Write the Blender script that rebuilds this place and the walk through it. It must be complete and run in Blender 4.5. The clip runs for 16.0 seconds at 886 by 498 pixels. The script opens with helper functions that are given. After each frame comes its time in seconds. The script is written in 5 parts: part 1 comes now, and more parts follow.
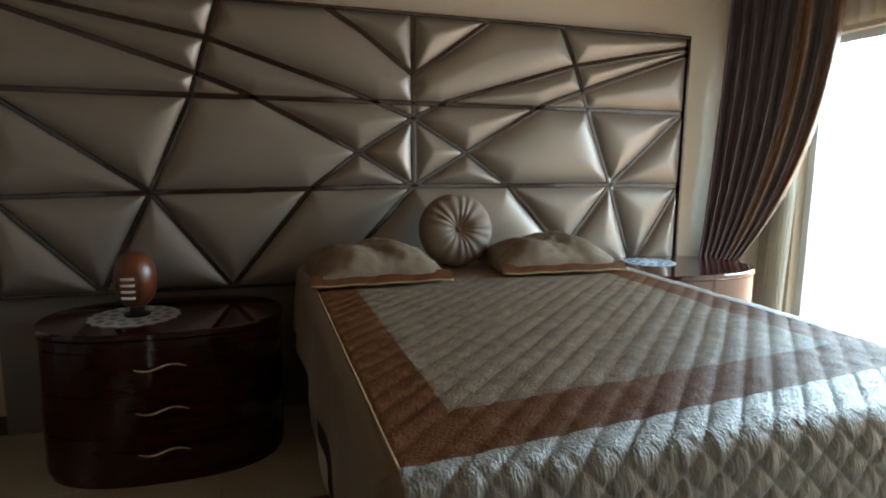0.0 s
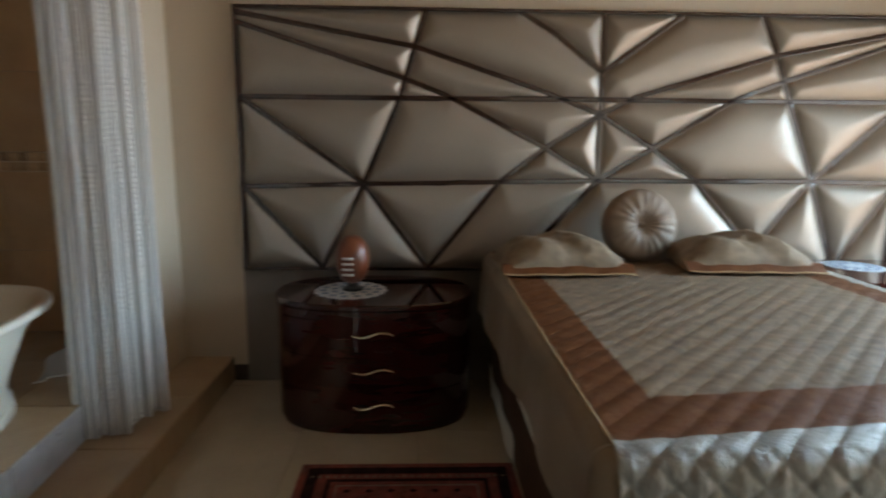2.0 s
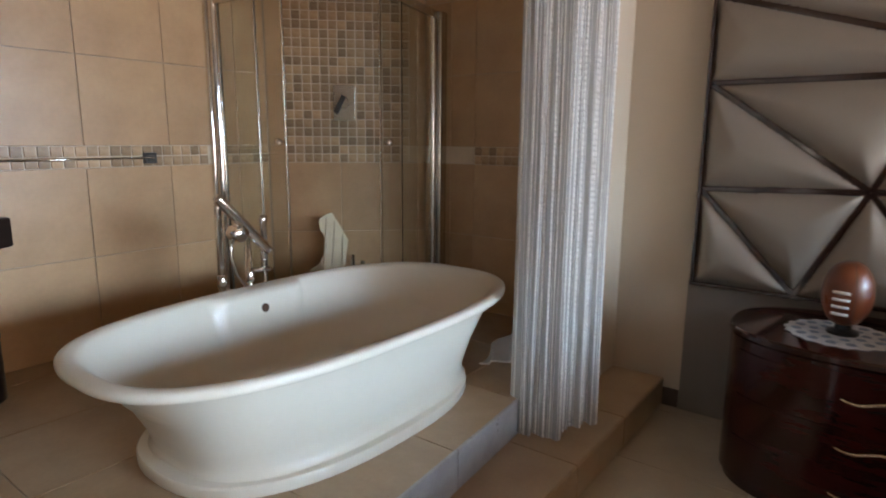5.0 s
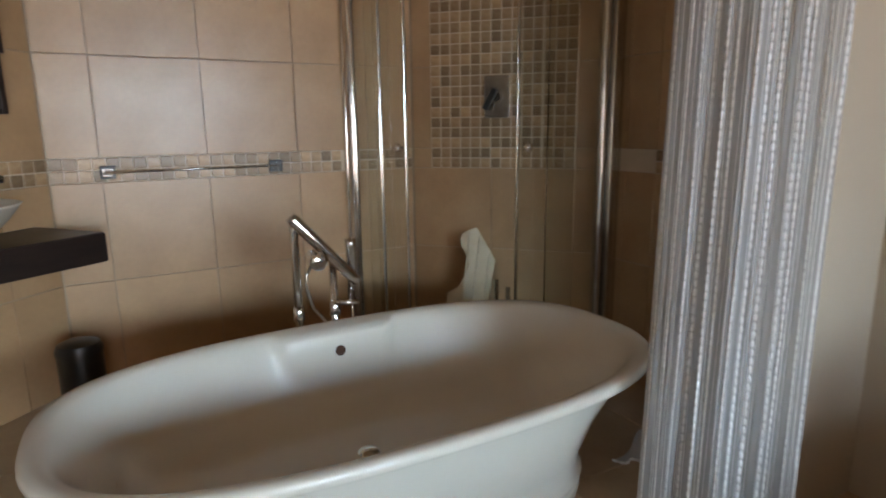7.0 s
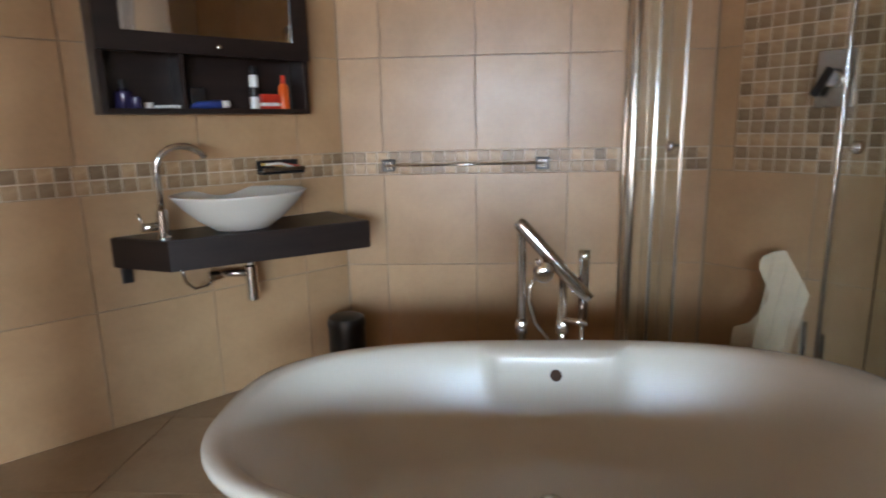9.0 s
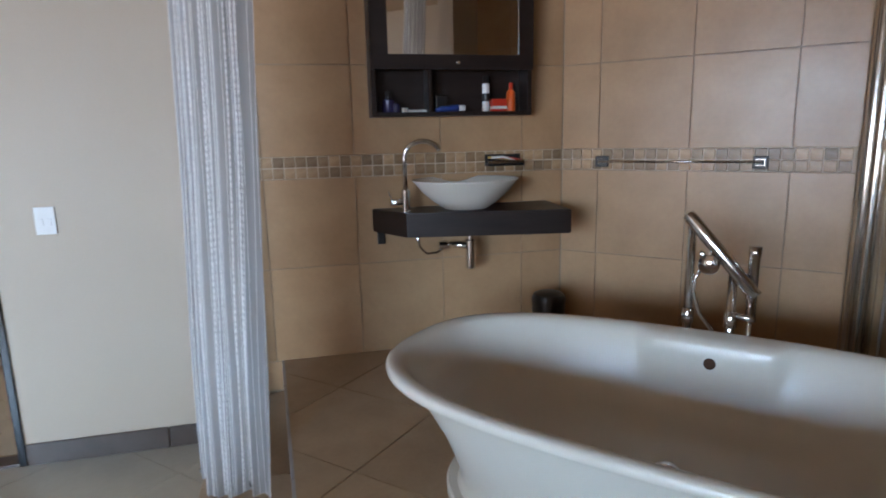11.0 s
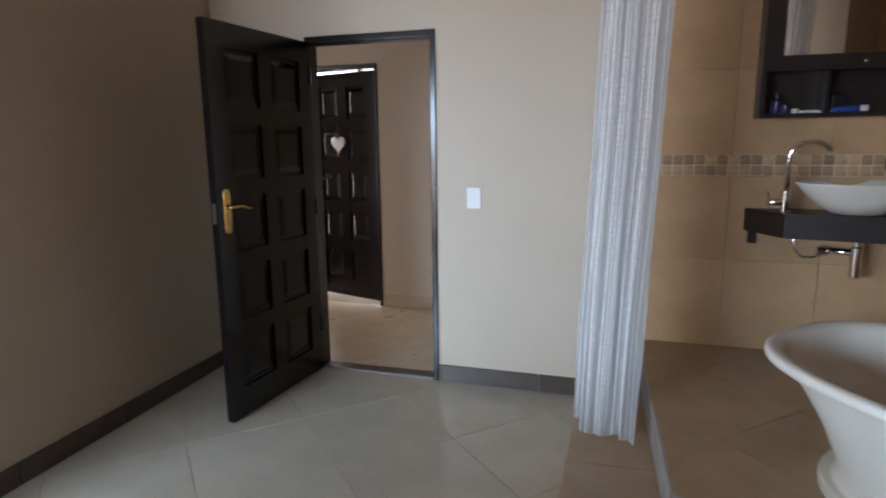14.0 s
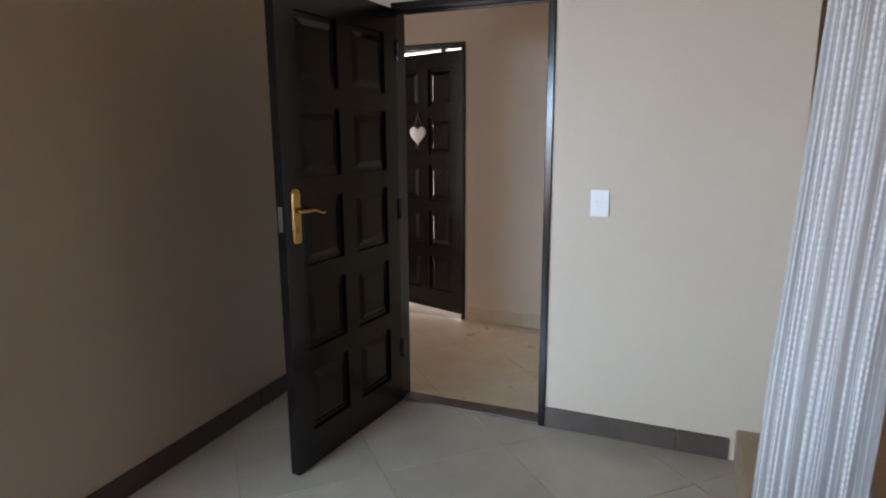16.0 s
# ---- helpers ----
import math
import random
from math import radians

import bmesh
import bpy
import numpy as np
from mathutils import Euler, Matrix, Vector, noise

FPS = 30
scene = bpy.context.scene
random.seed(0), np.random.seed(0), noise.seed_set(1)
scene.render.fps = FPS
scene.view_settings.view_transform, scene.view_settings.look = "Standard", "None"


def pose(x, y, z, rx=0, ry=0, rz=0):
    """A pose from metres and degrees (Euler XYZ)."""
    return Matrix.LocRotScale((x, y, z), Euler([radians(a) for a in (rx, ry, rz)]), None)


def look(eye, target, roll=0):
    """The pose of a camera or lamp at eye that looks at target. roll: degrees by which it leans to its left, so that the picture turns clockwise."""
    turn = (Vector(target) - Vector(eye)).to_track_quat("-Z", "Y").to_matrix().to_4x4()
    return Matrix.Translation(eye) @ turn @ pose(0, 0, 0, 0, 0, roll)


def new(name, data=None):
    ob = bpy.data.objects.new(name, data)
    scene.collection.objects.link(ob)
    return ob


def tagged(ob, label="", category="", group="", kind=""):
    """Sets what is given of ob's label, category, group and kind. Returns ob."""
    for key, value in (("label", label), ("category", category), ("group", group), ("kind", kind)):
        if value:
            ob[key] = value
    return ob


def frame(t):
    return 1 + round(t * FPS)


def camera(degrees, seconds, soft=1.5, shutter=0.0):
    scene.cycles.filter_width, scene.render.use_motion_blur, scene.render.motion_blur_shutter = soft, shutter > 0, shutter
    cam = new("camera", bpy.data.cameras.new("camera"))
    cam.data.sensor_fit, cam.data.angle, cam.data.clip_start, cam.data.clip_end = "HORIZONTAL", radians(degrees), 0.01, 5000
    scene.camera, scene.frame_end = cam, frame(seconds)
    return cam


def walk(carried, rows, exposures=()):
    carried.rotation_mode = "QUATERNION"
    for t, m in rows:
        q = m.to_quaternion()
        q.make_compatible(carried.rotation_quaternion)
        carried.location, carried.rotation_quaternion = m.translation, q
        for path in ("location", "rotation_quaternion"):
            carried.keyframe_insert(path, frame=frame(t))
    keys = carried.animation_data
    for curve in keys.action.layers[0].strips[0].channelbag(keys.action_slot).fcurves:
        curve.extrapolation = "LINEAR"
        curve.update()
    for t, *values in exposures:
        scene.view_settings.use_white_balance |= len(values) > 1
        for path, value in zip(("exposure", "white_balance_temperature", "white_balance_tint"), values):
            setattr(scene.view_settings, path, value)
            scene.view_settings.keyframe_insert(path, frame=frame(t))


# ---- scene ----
cam = camera(73.7, 16.0, 1.9, 0.5)
PATH = [
    (0, (0.383, 0.309, 1.364), (0.973, 2.198, 1.074), 0.6),
    (0.5, (0.314, 0.247, 1.372), (0.903, 2.132, 1.06), 0.7),
    (1, (0.268, 0.194, 1.39), (0.842, 2.082, 1.063), 0.7),
    (1.5, (0.25, 0.17, 1.41), (0.687, 2.092, 1.076), 0.6),
    (2, (0.209, 0.14, 1.427), (0.279, 2.109, 1.079), 0.6),
    (2.5, (0.171, 0.125, 1.434), (-0.138, 2.068, 1.077), 0.7),
    (3, (0.165, 0.1, 1.416), (-0.432, 1.978, 1.069), 0.8),
    (3.5, (0.134, 0.103, 1.432), (-0.65, 1.907, 1.071), 0.6),
    (4, (0.059, 0.18, 1.414), (-0.889, 1.905, 1.058), 0.6),
    (4.2, (0.02, 0.216, 1.411), (-0.972, 1.916, 1.056), 0.7),
    (6.3, (-0.181, 1.054, 1.439), (-1.7, 2.294, 1.048), -0.5),
    (6.5, (-0.2, 1.147, 1.45), (-1.774, 2.317, 1.058), -0.5),
    (7, (-0.229, 1.359, 1.479), (-1.939, 2.312, 1.074), -0.7),
    (7.5, (-0.229, 1.563, 1.477), (-2.078, 2.208, 1.072), -1.0),
    (8, (-0.255, 1.688, 1.465), (-2.18, 2.052, 1.061), -1.1),
    (8.5, (-0.363, 1.743, 1.47), (-2.315, 1.899, 1.062), -1.0),
    (9, (-0.399, 1.803, 1.476), (-2.353, 1.67, 1.071), -1.2),
    (9.5, (-0.36, 1.951, 1.474), (-2.26, 1.473, 1.074), -1.3),
    (9.7, (-0.349, 2.033, 1.465), (-2.213, 1.423, 1.072), -1.4),
    (11.8, (0.049, 2.457, 1.454), (-1.534, 1.292, 1.082), -1.1),
    (12, (0.091, 2.532, 1.447), (-1.458, 1.32, 1.083), -1.1),
    (12.5, (0.139, 2.583, 1.442), (-1.295, 1.235, 1.085), -1.0),
    (13, (0.208, 2.569, 1.446), (-1.044, 1.05, 1.089), -0.8),
    (13.5, (0.281, 2.478, 1.452), (-0.79, 0.827, 1.093), -0.7),
    (14, (0.334, 2.374, 1.453), (-0.591, 0.638, 1.091), -0.6),
    (14.5, (0.377, 2.265, 1.451), (-0.455, 0.484, 1.084), -0.5),
    (15, (0.345, 2.075, 1.43), (-0.434, 0.271, 1.058), -0.4),
    (15.5, (0.294, 1.857, 1.435), (-0.461, 0.044, 1.06), -0.4),
    (16, (0.247, 1.666, 1.434), (-0.497, -0.151, 1.053), -0.3),
]
walk(cam, [(t, look(eye, target, roll)) for t, eye, target, roll in PATH],
     [(0.0, -0.52, 6800, 9), (1.0, -0.56, 6800, 9), (1.5, -0.46, 6800, 10), (2.0, 0.0, 6700, 11), (2.5, 0.22, 6700, 12), (3.0, 0.42, 6600, 14), (3.5, 0.66, 6500, 16), (4.2, 0.70, 6450, 19),
      (6.3, 0.08, 6800, 18), (7.0, 0.08, 6800, 18), (8.0, 0.22, 6700, 20), (9.5, 0.36, 6600, 20), (12.0, -0.38, 5900, 21), (12.5, -0.42, 5900, 21), (13.0, -0.38, 6100, 21), (13.5, -0.22, 6250, 21), (14.5, 0.05, 6350, 21), (16.0, 0.0, 6350, 21)])

# ---- world and light ----
world = bpy.data.worlds.new("world")
scene.world = world
world.use_nodes = True
wn = world.node_tree
sky = wn.nodes.new("ShaderNodeTexSky")
sky.sky_type, sky.sun_disc = "NISHITA", False
sky.sun_elevation, sky.sun_rotation = radians(48), radians(120)
wn.links.new(sky.outputs[0], wn.nodes["Background"].inputs[0])
wn.nodes["Background"].inputs[1].default_value = 0.1


def area_light(name, m, sx, sy, watts, colour):
    data = bpy.data.lights.new(name, "AREA")
    data.shape, data.size, data.size_y, data.energy, data.color = "RECTANGLE", sx, sy, watts, colour
    ob = new(name, data)
    ob.matrix_world = m
    return ob


sun_data = bpy.data.lights.new("sun", "SUN")
sun_data.energy, sun_data.angle, sun_data.color = 3.0, radians(0.5), (1, 0.95, 0.88)
new("sun", sun_data).matrix_world = look((1.0, -6.0, 8.0), (-1.0, -3.4, 0.0))
# daylight through the tall window: cool sky panel added outside, raised to cool the lower walls and set north to keep
# the headboard darker; warm light thrown up by the ground outside
area_light("window_sky_light", look((6.3, 4.40, 3.65), (-1.5, 4.40, 3.65)), 6.6, 4.5, 4300, (0.48, 0.78, 1.0))
area_light("window_ground_light", look((3.81, 1.80, 1.05), (-1.5, 1.0, 3.2)), 2.9, 1.9, 46, (1.0, 0.68, 0.42)).data.spread = radians(128)
area_light("hall_light", look((-0.62, -3.75, 1.2), (-1.15, -1.6, 0.5)), 0.9, 1.9, 54, (1.0, 0.94, 0.82))

# ---- materials ----


def nodes_of(m):
    m.use_nodes = True
    return m.node_tree.nodes, m.node_tree.links, m.node_tree.nodes["Principled BSDF"]


def surface(name, base, rough=0.5, metal=0.0, vary=0.12, scale=3.0, fine=70.0, bump=0.05, spread=0.08, pick=0.0, coat=0.0, sheen=0.0, tint=None, stretch=(1, 1, 1), depth=0.004, spec=0.5):
    """A Principled material whose colour and gloss vary at two scales, with fine relief; pick varies it from piece to piece."""
    m = bpy.data.materials.new(name)
    n, l, p = nodes_of(m)
    tc = n.new("ShaderNodeTexCoord")
    mp = n.new("ShaderNodeMapping")
    mp.inputs["Scale"].default_value = stretch
    l.new(tc.outputs["Object"], mp.inputs[0])
    big, small = n.new("ShaderNodeTexNoise"), n.new("ShaderNodeTexNoise")
    big.inputs["Scale"].default_value, big.inputs["Detail"].default_value = scale, 5
    small.inputs["Scale"].default_value, small.inputs["Detail"].default_value = fine, 3
    l.new(mp.outputs[0], big.inputs["Vector"]), l.new(mp.outputs[0], small.inputs["Vector"])
    other = tint or tuple(c * (1 - 2.2 * vary) for c in base)
    mix = n.new("ShaderNodeMix")
    mix.data_type = "RGBA"
    ramp = n.new("ShaderNodeMapRange")
    ramp.inputs[1].default_value, ramp.inputs[2].default_value = 0.35, 0.7
    l.new(big.outputs["Fac"], ramp.inputs[0]), l.new(ramp.outputs[0], mix.inputs[0])
    mix.inputs[6].default_value, mix.inputs[7].default_value = (*base, 1), (*other, 1)
    hsv = n.new("ShaderNodeHueSaturation")
    l.new(mix.outputs[2], hsv.inputs["Color"])
    val = n.new("ShaderNodeMapRange")
    val.inputs[3].default_value, val.inputs[4].default_value = 1 - vary, 1 + vary
    l.new(small.outputs["Fac"], val.inputs[0])
    last = val.outputs[0]
    if pick:
        info, pr, mul = n.new("ShaderNodeObjectInfo"), n.new("ShaderNodeMapRange"), n.new("ShaderNodeMath")
        pr.inputs[3].default_value, pr.inputs[4].default_value = 1 - pick, 1 + pick
        mul.operation = "MULTIPLY"
        l.new(info.outputs["Random"], pr.inputs[0]), l.new(pr.outputs[0], mul.inputs[0]), l.new(last, mul.inputs[1])
        last = mul.outputs[0]
    l.new(last, hsv.inputs["Value"]), l.new(hsv.outputs[0], p.inputs["Base Color"])
    rr = n.new("ShaderNodeMapRange")
    rr.inputs[3].default_value, rr.inputs[4].default_value = max(rough - spread, 0.02), min(rough + spread, 1)
    l.new(big.outputs["Fac"], rr.inputs[0]), l.new(rr.outputs[0], p.inputs["Roughness"])
    p.inputs["Metallic"].default_value, p.inputs["Coat Weight"].default_value, p.inputs["Sheen Weight"].default_value = metal, coat, sheen
    p.inputs["Coat Roughness"].default_value, p.inputs["Specular IOR Level"].default_value = 0.05, spec
    if bump:
        b = n.new("ShaderNodeBump")
        b.inputs["Strength"].default_value, b.inputs["Distance"].default_value = bump, depth
        l.new(small.outputs["Fac"], b.inputs["Height"]), l.new(b.outputs[0], p.inputs["Normal"])
    return m


def glass_like(name, colour, rough, transmission=1.0, ior=1.45):
    m = bpy.data.materials.new(name)
    n, l, p = nodes_of(m)
    p.inputs["Base Color"].default_value, p.inputs["Roughness"].default_value = (*colour, 1), rough
    p.inputs["Transmission Weight"].default_value, p.inputs["IOR"].default_value = transmission, ior
    return m


def veil(name, colour, clear):
    """Thin cloth: part of the light passes straight through, the rest is scattered to both sides."""
    m = bpy.data.materials.new(name)
    n, l, p = nodes_of(m)
    out = n["Material Output"]
    d, t, c = n.new("ShaderNodeBsdfDiffuse"), n.new("ShaderNodeBsdfTranslucent"), n.new("ShaderNodeBsdfTransparent")
    d.inputs[0].default_value = t.inputs[0].default_value = (*colour, 1)
    a, b = n.new("ShaderNodeMixShader"), n.new("ShaderNodeMixShader")
    a.inputs[0].default_value, b.inputs[0].default_value = 0.45, clear
    l.new(d.outputs[0], a.inputs[1]), l.new(t.outputs[0], a.inputs[2])
    l.new(a.outputs[0], b.inputs[1]), l.new(c.outputs[0], b.inputs[2]), l.new(b.outputs[0], out.inputs[0])
    return m


def glow(name, colour, strength):
    m = bpy.data.materials.new(name)
    n, l, p = nodes_of(m)
    p.inputs["Base Color"].default_value = (*colour, 1)
    p.inputs["Emission Color"].default_value, p.inputs["Emission Strength"].default_value = (*colour, 1), strength
    return m


M_PAINT = surface("wall_paint", (0.52, 0.43, 0.33), 0.55, vary=0.03, scale=1.2, fine=160, bump=0.12, depth=0.002)
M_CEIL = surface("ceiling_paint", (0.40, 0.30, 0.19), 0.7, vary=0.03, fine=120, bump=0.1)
M_PORCELAIN = surface("porcelain_floor_tile", (0.43, 0.375, 0.30), 0.045, vary=0.05, scale=4, fine=40, bump=0.006, spread=0.02, pick=0.04)
M_GROUT = surface("grout", (0.33, 0.27, 0.21), 0.9, vary=0.12, fine=220, bump=0.3)
M_STONE = surface("beige_floor_tile", (0.38, 0.265, 0.165), 0.32, vary=0.10, scale=5, fine=60, bump=0.06, pick=0.06, tint=(0.32, 0.215, 0.13))
M_HALL = surface("hall_floor_tile", (0.52, 0.43, 0.30), 0.3, vary=0.07, scale=5, fine=60, bump=0.05, pick=0.05)
M_WALLTILE = surface("beige_wall_tile", (0.48, 0.30, 0.16), 0.33, vary=0.07, scale=4.5, fine=45, bump=0.05, pick=0.04, tint=(0.41, 0.245, 0.125))
M_WALLGROUT = surface("pale_grout", (0.38, 0.28, 0.19), 0.9, vary=0.08, fine=200, bump=0.3)
M_MOSAIC = surface("mosaic_stone", (0.40, 0.265, 0.15), 0.35, vary=0.2, scale=30, fine=160, bump=0.2, pick=0.40, tint=(0.30, 0.18, 0.09))
M_MOSGROUT = surface("mosaic_grout", (0.66, 0.53, 0.39), 0.9, vary=0.08, fine=200, bump=0.3)
M_RISER = surface("grey_riser_tile", (0.36, 0.34, 0.34), 0.3, vary=0.1, scale=9, fine=70, bump=0.04, pick=0.05)
M_SKIRT = surface("brown_skirting_tile", (0.085, 0.062, 0.05), 0.35, vary=0.12, scale=9, fine=90, bump=0.05, pick=0.08)
M_WOOD = surface("dark_stained_wood", (0.006, 0.004, 0.005), 0.2, vary=0.25, scale=3, fine=26, bump=0.10, stretch=(6, 6, 0.7), coat=0.0, spec=0.4)
M_VANITY = surface("wenge_veneer", (0.022, 0.013, 0.011), 0.38, vary=0.25, scale=3, fine=30, bump=0.08, stretch=(1, 1, 7))
M_LACQUER = surface("mahogany_lacquer", (0.034, 0.0068, 0.0062), 0.08, vary=0.10, scale=4, fine=18, bump=0.0, stretch=(1, 1, 6), coat=0.3, spread=0.03, spec=0.35)
M_LEATHER = surface("silver_leather", (0.265, 0.222, 0.185), 0.42, vary=0.06, scale=2, fine=420, bump=0.22, metal=0.35, depth=0.0015)
M_TRIM = surface("dark_gloss_trim", (0.030, 0.013, 0.010), 0.16, vary=0.2, scale=6, fine=50, bump=0.02, coat=0.6)
M_BASEPANEL = surface("grey_base_panel", (0.20, 0.175, 0.155), 0.55, vary=0.06, fine=200, bump=0.15)
M_QUILT = surface("taupe_quilt", (0.205, 0.145, 0.10), 0.5, vary=0.20, scale=26, fine=150, bump=0.9, depth=0.005, tint=(0.135, 0.10, 0.075), spec=0.1)
M_BORDER = surface("copper_quilt", (0.120, 0.045, 0.017), 0.55, vary=0.2, scale=24, fine=150, bump=0.8, tint=(0.08, 0.026, 0.009), spec=0.08)
M_SATIN = surface("silver_satin", (0.235, 0.215, 0.195), 0.48, vary=0.16, scale=16, fine=110, bump=1.0, sheen=0.05, metal=0.0, stretch=(1.6, 1, 0.25), depth=0.006)
M_DROP = surface("beige_satin", (0.185, 0.135, 0.092), 0.5, vary=0.08, scale=6, fine=200, bump=0.2, sheen=0.2, spec=0.12)
M_PIPING = surface("gold_piping", (0.34, 0.235, 0.13), 0.5, vary=0.1, fine=200, bump=0.3, spec=0.12)
M_PILLOW = surface("shell_pillow", (0.235, 0.18, 0.13), 0.5, vary=0.14, scale=20, fine=150, bump=0.6, spec=0.12)
M_CUSHION = surface("taupe_satin", (0.205, 0.152, 0.115), 0.6, vary=0.08, scale=8, fine=220, bump=0.2)
M_BEDBASE = surface("brown_bed_base", (0.075, 0.036, 0.022), 0.6, vary=0.15, fine=180, bump=0.3, spec=0.12)
M_SHEET = surface("white_sheet", (0.6, 0.58, 0.54), 0.8, vary=0.04, fine=150, bump=0.2, spec=0.12)
M_DRAPE = surface("plum_drape", (0.075, 0.040, 0.042), 0.42, vary=0.2, scale=14, fine=240, bump=0.3, sheen=0.3)
M_DRAPEGOLD = surface("bronze_drape_band", (0.23, 0.115, 0.055), 0.38, vary=0.25, scale=22, fine=200, bump=0.4, sheen=0.3)
M_ENAMEL = surface("white_enamel", (0.68, 0.635, 0.555), 0.27, vary=0.015, scale=3, fine=30, bump=0.0, spread=0.0)
M_CHROME = surface("chrome", (0.72, 0.72, 0.72), 0.08, metal=1.0, vary=0.02, scale=6, fine=60, bump=0.0, spread=0.04)
M_SATINALU = surface("satin_aluminium", (0.62, 0.60, 0.56), 0.2, metal=1.0, vary=0.04, scale=8, fine=80, bump=0.02)
M_BRASS = surface("brass", (0.62, 0.40, 0.14), 0.22, metal=1.0, vary=0.1, scale=20, fine=90, bump=0.02)
M_STEELPULL = surface("champagne_metal", (0.72, 0.62, 0.50), 0.2, metal=1.0, vary=0.04, bump=0.0)
M_BLACK = surface("black_plastic", (0.012, 0.012, 0.013), 0.35, vary=0.2, scale=12, fine=150, bump=0.1)
M_WHITE = surface("white_plastic", (0.74, 0.74, 0.72), 0.35, vary=0.03, scale=10, fine=150, bump=0.03)
M_LEATHERBALL = surface("brown_leather", (0.19, 0.048, 0.018), 0.3, vary=0.18, scale=10, fine=260, bump=0.35, coat=0.3)
M_LACE = surface("white_lace", (0.48, 0.51, 0.56), 0.8, vary=0.1, scale=60, fine=200, bump=0.5, spec=0.12)
M_LACEBLUE = surface("blue_lace_figure", (0.22, 0.27, 0.36), 0.8, vary=0.2, scale=60, fine=200, bump=0.5, spec=0.12)
M_RUG = surface("red_wool", (0.21, 0.026, 0.016), 0.95, vary=0.25, scale=18, fine=300, bump=0.9, sheen=0.2, spec=0.12)
M_RUGDARK = surface("dark_wool", (0.030, 0.014, 0.016), 0.95, vary=0.25, scale=18, fine=300, bump=0.9, spec=0.12)
M_RUGPALE = surface("pale_wool", (0.26, 0.20, 0.16), 0.95, vary=0.2, scale=18, fine=300, bump=0.9, spec=0.12)
M_VOILE = veil("white_voile", (0.74, 0.75, 0.76), 0.58)
M_CORD = surface("beaded_cord", (0.78, 0.78, 0.78), 0.2, vary=0.08, scale=40, fine=200, bump=0.1)
M_BEADCLEAR = glass_like("clear_bead", (0.95, 0.97, 0.98), 0.06)
M_VALANCE = surface("maroon_quilt", (0.050, 0.020, 0.018), 0.5, vary=0.2, scale=24, fine=190, bump=0.4, spec=0.2)
M_SHEER = veil("sheer_cloth", (0.82, 0.76, 0.66), 0.35)
M_GLASS = glass_like("shower_glass", (0.93, 0.97, 0.95), 0.02)
M_MIRROR = surface("mirror_silver", (0.85, 0.86, 0.85), 0.015, metal=1.0, vary=0.005, bump=0.0, spread=0.004)
M_CREAM = surface("cream_mdf", (0.60, 0.46, 0.28), 0.45, vary=0.08, scale=5, fine=60, bump=0.03)
M_RED = surface("red_pack", (0.55, 0.035, 0.015), 0.35, vary=0.06, bump=0.0)
M_ORANGE = surface("orange_pack", (0.72, 0.11, 0.015), 0.3, vary=0.06, bump=0.0)
M_BLUE = surface("blue_pack", (0.03, 0.07, 0.30), 0.35, vary=0.06, bump=0.0)
M_VIOLET = surface("violet_glass", (0.035, 0.03, 0.09), 0.15, vary=0.1, bump=0.0)
M_YELLOW = surface("yellow_brush", (0.60, 0.42, 0.10), 0.4, vary=0.1, bump=0.0)
M_HEART = surface("white_heart", (0.70, 0.69, 0.66), 0.4, vary=0.08, scale=20, fine=120, bump=0.1)
M_OUTSIDE = glow("bright_haze", (1.0, 1.0, 0.98), 2.2)
M_SUNLIT = glow("sunlit_haze", (1.0, 0.97, 0.90), 6.0)
M_GROUND = surface("pale_paving", (0.42, 0.38, 0.32), 0.8, vary=0.12, scale=2, fine=60, bump=0.3)

# ---- mesh helpers ----


def part(name, bm, material, parent=None, label="", smooth=False, auto=0.0):
    me = bpy.data.meshes.new(name)
    bmesh.ops.recalc_face_normals(bm, faces=bm.faces[:])
    bm.to_mesh(me)
    bm.free()
    me.materials.append(material)
    if smooth:
        me.polygons.foreach_set("use_smooth", [True] * len(me.polygons))
        if auto:
            me.set_sharp_from_angle(angle=radians(auto))
    ob = new(name, me)
    if parent:
        ob.parent = parent
        ob.matrix_parent_inverse = parent.matrix_world.inverted()
    if label:
        ob["label"] = label
    return ob


def thing(name, at, label, category, group="", kind=""):
    ob = new(name)
    ob.empty_display_size = 0.05
    ob.matrix_world = Matrix.Translation(at) if not isinstance(at, Matrix) else at
    bpy.context.view_layer.update()
    return tagged(ob, label, category, group, kind)


def box(bm, lo, hi, m=None, bevel=0.0, seg=2):
    c = [(a + b) / 2 for a, b in zip(lo, hi)]
    s = [b - a for a, b in zip(lo, hi)]
    t = Matrix.LocRotScale(c, None, s)
    g = bmesh.ops.create_cube(bm, size=1, matrix=t)
    vs = g["verts"]
    if bevel:
        es = list({e for v in vs for e in v.link_edges})
        r = bmesh.ops.bevel(bm, geom=es, offset=bevel, segments=seg, affect="EDGES", profile=0.6)
        vs = list({v for f in r["faces"] for v in f.verts} | {v for v in vs if v.is_valid})
    if m is not None:
        bmesh.ops.transform(bm, matrix=m, verts=vs)
    return bm


def boxed(lo, hi, m=None, bevel=0.0, seg=2):
    return box(bmesh.new(), lo, hi, m, bevel, seg)


